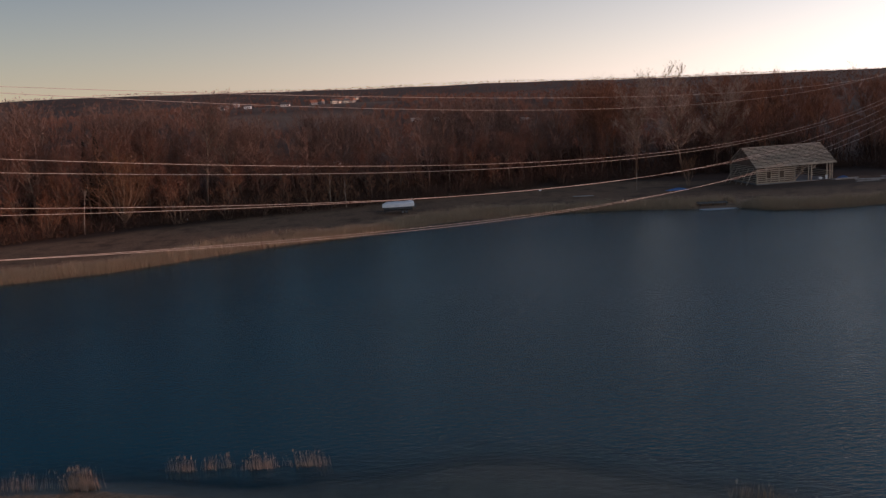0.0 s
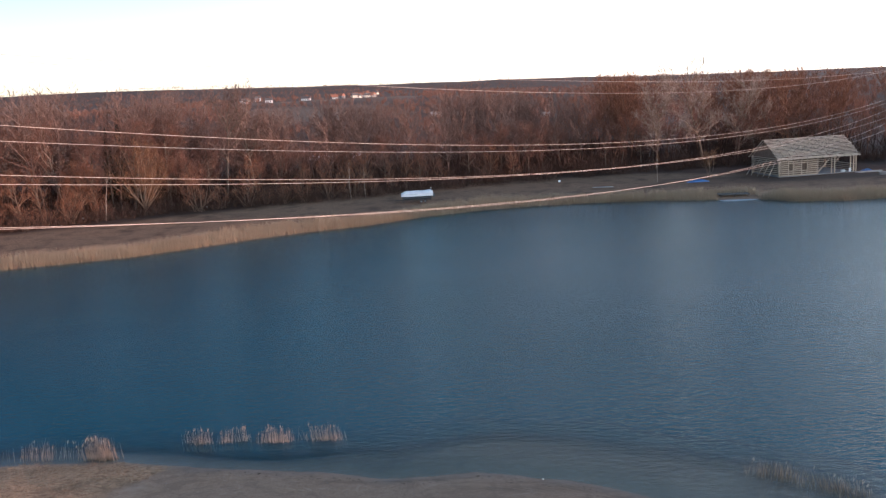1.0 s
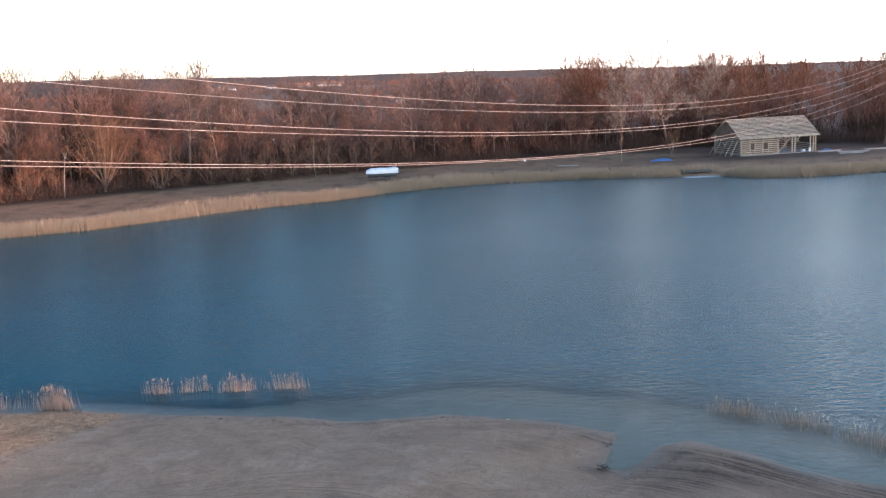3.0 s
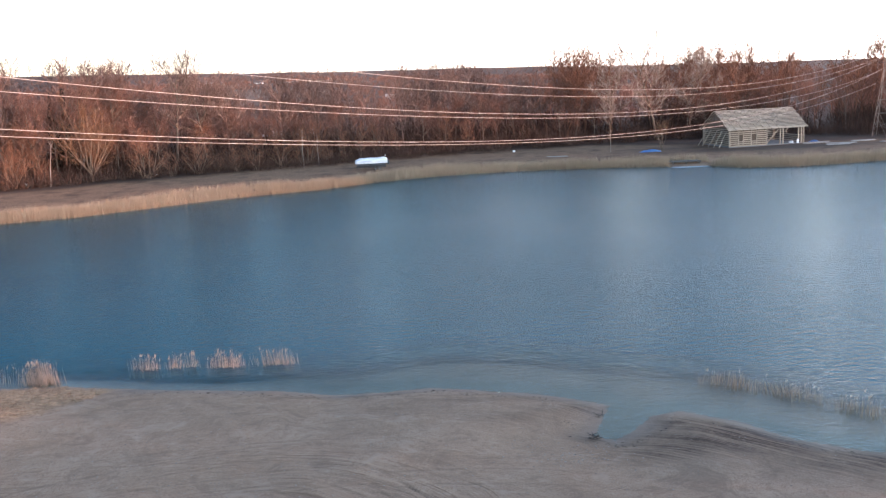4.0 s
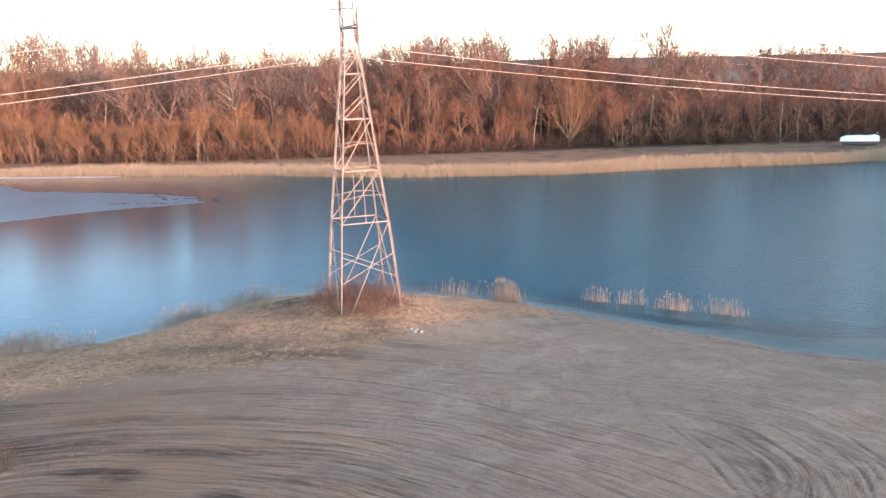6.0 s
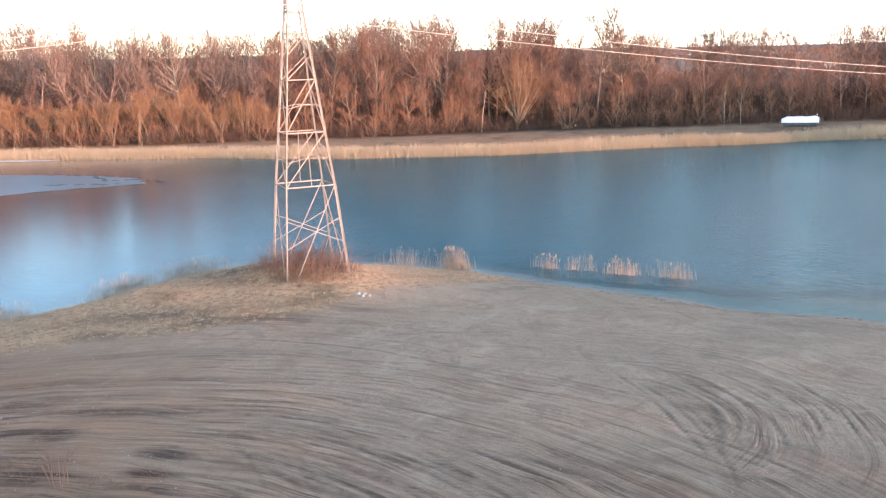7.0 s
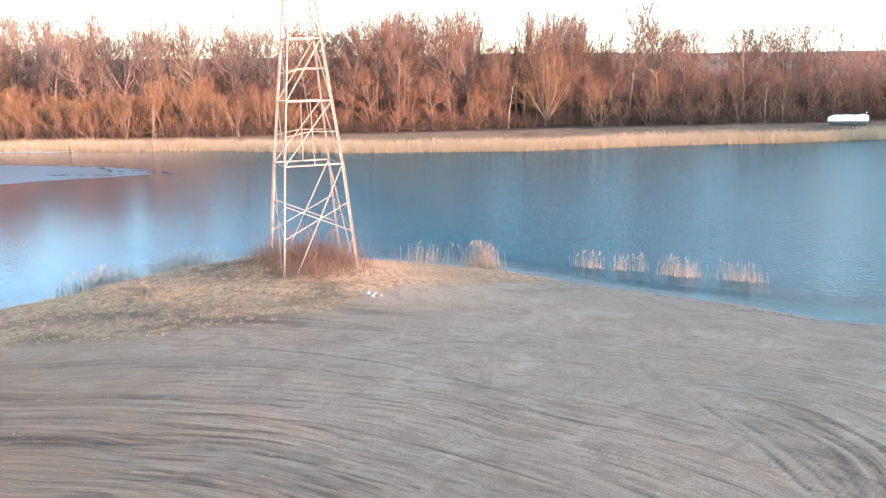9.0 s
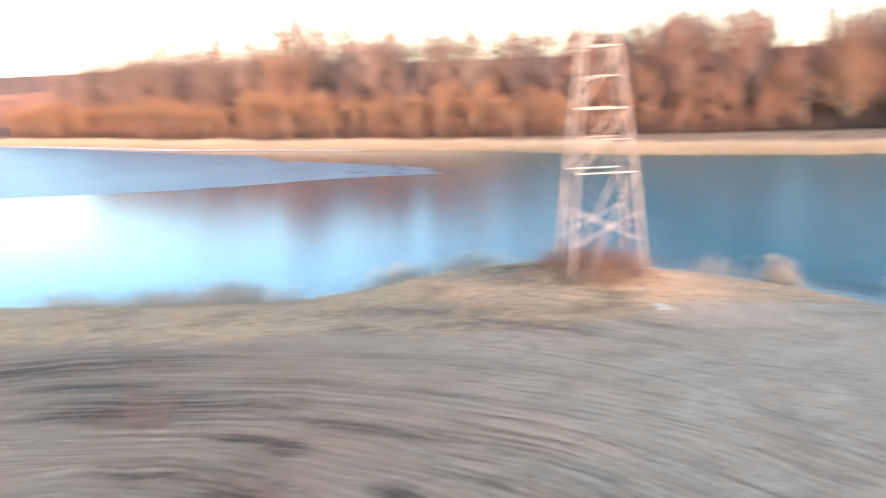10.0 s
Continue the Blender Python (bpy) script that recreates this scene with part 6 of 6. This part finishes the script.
def tarp(x, y, turn, sx, sy, label):
    bm = bmesh.new()
    bmesh.ops.create_grid(bm, x_segments=14, y_segments=8, size=0.5)
    for v in bm.verts:
        e = max(abs(v.co.x), abs(v.co.y)) * 2
        v.co = Vector((v.co.x * sx, v.co.y * sy, 0.03 + (1 - e ** 3) * (0.35 + 0.22 * math.sin(v.co.x * 11 + v.co.y * 7))))
    z = float(land_height(np.array([x]), np.array([y]))[0])
    ob = part("tarpaulin", bm, M_TARP)
    ob.matrix_world = pose(x, y, z, 0, 0, turn)
    tagged(ob, label, "tarpaulin", "tarpaulins on the site")


tarp(53.5, 203.5, 5, 5.2, 1.9, "crumpled blue tarpaulin over a low heap on the bank")
tarp(94.5, 207.5, -8, 2.4, 2.0, "crumpled blue tarpaulin beside the lumber")


def build_dock():
    ob = empty("wooden_dock", pose(54.8, 180.0, 0.35, 0, 0, -5), "short grey plank dock at the reed edge", "dock")
    for i in range(13):
        part("plank", box(0.42, 2.6, 0.06, Matrix.Translation((-2.9 + i * 0.48, 0, 0.55 + rng.uniform(-0.01, 0.01)))), M_OLDWOOD, ob)
    for s in (-1.0, 1.0):
        part("beam", box(6.2, 0.14, 0.18, Matrix.Translation((0, s, 0.43))), M_OLDWOOD, ob)
        for k in (-2.7, 0, 2.7):
            part("post", rod((k, s * 1.05, -1.4), (k, s * 1.05, 0.75), 0.09), M_OLDWOOD, ob)


build_dock()


def white_box(x, y, w, h, label):
    z = float(land_height(np.array([x]), np.array([y]))[0])
    ob = empty("marker_board", pose(x, y, z), label, "sign", "small boards on the bank")
    part("board", box(w, 0.06, h * 0.55, Matrix.Translation((0, 0, h * 0.75)), 0.01), M_WHITE, ob)
    part("stake", box(0.06, 0.06, h, Matrix.Translation((0, 0.06, h / 2))), M_OLDWOOD, ob)


white_box(-86.2, 185.4, 0.8, 0.95, "small white board on a stake at the wood's edge")
white_box(22, 214, 0.6, 0.9, "small white board on a stake at the wood's edge")
white_box(-62, 197, 0.5, 0.7, "small white board on a stake at the wood's edge")

# ---- houses far off ----


def house(x, y, w, d, h, turn, wall, roof, label, kind="house"):
    z = float(land_height(np.array([x]), np.array([y]))[0]) - 0.2
    ob = empty(kind, pose(x, y, z, 0, 0, turn), label, kind, "houses on the slope")
    part("wall", box(w, d, h, Matrix.Translation((0, 0, h / 2))), wall, ob)
    bm = bmesh.new()
    rz = h + d * 0.42
    a = [bm.verts.new((sx * (w / 2 + 0.4), sy, z0)) for sx in (-1, 1) for sy, z0 in ((-d / 2 - 0.5, h - 0.2), (0, rz), (d / 2 + 0.5, h - 0.2))]
    for f in ((0, 1, 4, 3), (1, 2, 5, 4), (0, 2, 1), (3, 4, 5), (0, 3, 5, 2)):
        bm.faces.new([a[i] for i in f])
    bmesh.ops.recalc_face_normals(bm, faces=bm.faces[:])
    rf = part("roof", bm, roof, ob)
    part("chimney", box(0.8, 0.8, 1.8, Matrix.Translation((w * 0.2, 0, rz + 0.2))), M_ROOF_RED, rf)
    for k in range(3):
        wx = (k - 1) * w * 0.3
        win = part("window", box(1.1, 0.12, 1.3, Matrix.Translation((wx, -d / 2 - 0.02, h * 0.55))), M_WINDOW, ob)
        part("frame", box(1.4, 0.06, 1.6, Matrix.Translation((wx, -d / 2 - 0.01, h * 0.55))), M_WHITE, win)
    return ob


M_CREAM = simple("cream_render", (0.60, 0.54, 0.42), (0.70, 0.64, 0.52), 0.6, 0.8, 0.0, 0.0, 0.2)
for i in range(17):
    az = rng.uniform(-0.16, -0.105) if i % 3 else rng.uniform(-0.26, -0.17)
    R = rng.uniform(1060, 1180) if i < 14 else rng.uniform(1250, 1450)
    house(R * math.sin(az), R * math.cos(az), rng.uniform(7, 12), rng.uniform(6, 8), rng.uniform(3.0, 5.0), rng.uniform(-50, 50),
          (M_WHITE, M_CONCRETE, M_CREAM)[i % 3], (M_ROOF, M_ROOF_RED, M_ROOF)[i % 3], "pale-walled house with a pitched roof on the far slope")
for x, y, w, turn in ((-23, 600, 11, 4), (-8, 604, 8, -6), (52, 598, 8, 5)):
    house(x, y, w * 0.7, 4.5, 1.4, turn, M_CONCRETE, M_PALE_PLANK, "low white-roofed shed among bare trees", "shed")


def caravan(x, y, w, turn):
    z = float(land_height(np.array([x]), np.array([y]))[0])
    ob = empty("caravan", pose(x, y, z, 0, 0, turn), "white caravan parked among the trees", "caravan", "caravans in the wood")
    part("body", box(w, 2.2, 1.8, Matrix.Translation((0, 0, 1.35)), 0.15), M_WHITE, ob)
    for k in (-0.28, 0.22):
        part("window", box(1.0, 0.06, 0.7, Matrix.Translation((w * k, -1.1, 1.8))), M_WINDOW, ob)
    for s in (-1, 1):
        part("wheel", rod((0.2, s * 1.0 - 0.1, 0.3), (0.2, s * 1.0 + 0.1, 0.3), 0.3, None, 12), M_RUBBER, ob)


for x, y, w, turn in ((-60, 329, 4.6, 3), (-55, 331, 4.0, -4), (-50, 330, 4.4, 6), (-44.5, 332, 3.4, 0)):
    caravan(x, y, w, turn)

# ---- ice along the sheltered bank ----


M_PALE_ICE = simple("pale_ice", (0.40, 0.43, 0.45), (0.62, 0.64, 0.65), 0.9, 0.35)


def ice_sheet(outline, label, mat=M_ICE):
    bm = bmesh.new()
    pts = []
    for (ax, ay), (bx, by) in zip(outline, outline[1:] + outline[:1]):
        for k in range(10):
            f = k / 10
            j = math.sin(f * math.pi)
            pts.append((ax + (bx - ax) * f + j * rng.normal(0, 0.35), ay + (by - ay) * f + j * rng.normal(0, 0.35)))
    f = bm.faces.new([bm.verts.new((x, y, 0.012)) for x, y in pts])
    bmesh.ops.triangulate(bm, faces=[f])
    ob = part("ice_sheet", bm, mat)
    tagged(ob, label, "ice", kind="structure")


ice_sheet([(-322, 70), (-308, 94), (-230, 101), (-190, 103), (-163, 106), (-147, 99), (-133, 101), (-118, 102.5), (-105, 101), (-98, 96), (-108, 84), (-112, 74), (-120, 60), (-140, 38), (-180, 8), (-230, -18), (-296, 16)],
          "thin grey-blue ice over the sheltered bay")
M_WET_ICE = simple("wet_ice_edge", (0.02, 0.024, 0.028), (0.05, 0.055, 0.06), 1.2, 0.7)


def ice_floe(x, y, sx, sy, turn):
    """A broken sliver of dark wet ice."""
    bm = bmesh.new()
    ring = [bm.verts.new((sx * math.cos(a) * rng.uniform(0.7, 1.1), sy * math.sin(a) * rng.uniform(0.6, 1.2), 0)) for a in np.linspace(0, 6.283, 9)[:-1]]
    f = bm.faces.new(ring)
    top = bmesh.ops.extrude_face_region(bm, geom=[f])["geom"]
    bmesh.ops.translate(bm, verts=[v for v in top if isinstance(v, bmesh.types.BMVert)], vec=(0, 0, 0.05))
    bmesh.ops.recalc_face_normals(bm, faces=bm.faces[:])
    ob = part("ice_floe", bm, M_WET_ICE)
    ob.matrix_world = pose(x, y, 0.008, 0, 0, turn)
    tagged(ob, "dark wet sliver of broken ice at the thaw line", "ice", "slivers of broken ice")


for f in np.linspace(0, 1, 16):
    ice_floe(-121 + 24 * f + rng.normal(0, 0.5), 101.6 - 4.0 * f + 1.8 * math.sin(f * 9) + rng.normal(0, 0.3), rng.uniform(0.5, 1.5), rng.uniform(0.12, 0.3), rng.uniform(-25, 10))
for f in np.linspace(0, 1, 9):
    ice_floe(-113 + 11 * f + rng.normal(0, 0.4), 90.5 + 4 * f + rng.normal(0, 0.4), rng.uniform(0.4, 1.1), rng.uniform(0.1, 0.25), rng.uniform(0, 40))
ice_sheet([(-315, 92), (-204, 107), (-176, 115), (-152, 122), (-150, 125.5), (-176, 121), (-204, 113), (-310, 100)], "thin white ice along the far bank", M_PALE_ICE)
ice_sheet([(51.5, 175.6), (53, 174.9), (57, 175.0), (58.6, 174.6), (58.8, 176.6), (55, 177.6), (51.5, 177.4)], "pale rotten ice in front of the dock", M_PALE_ICE)
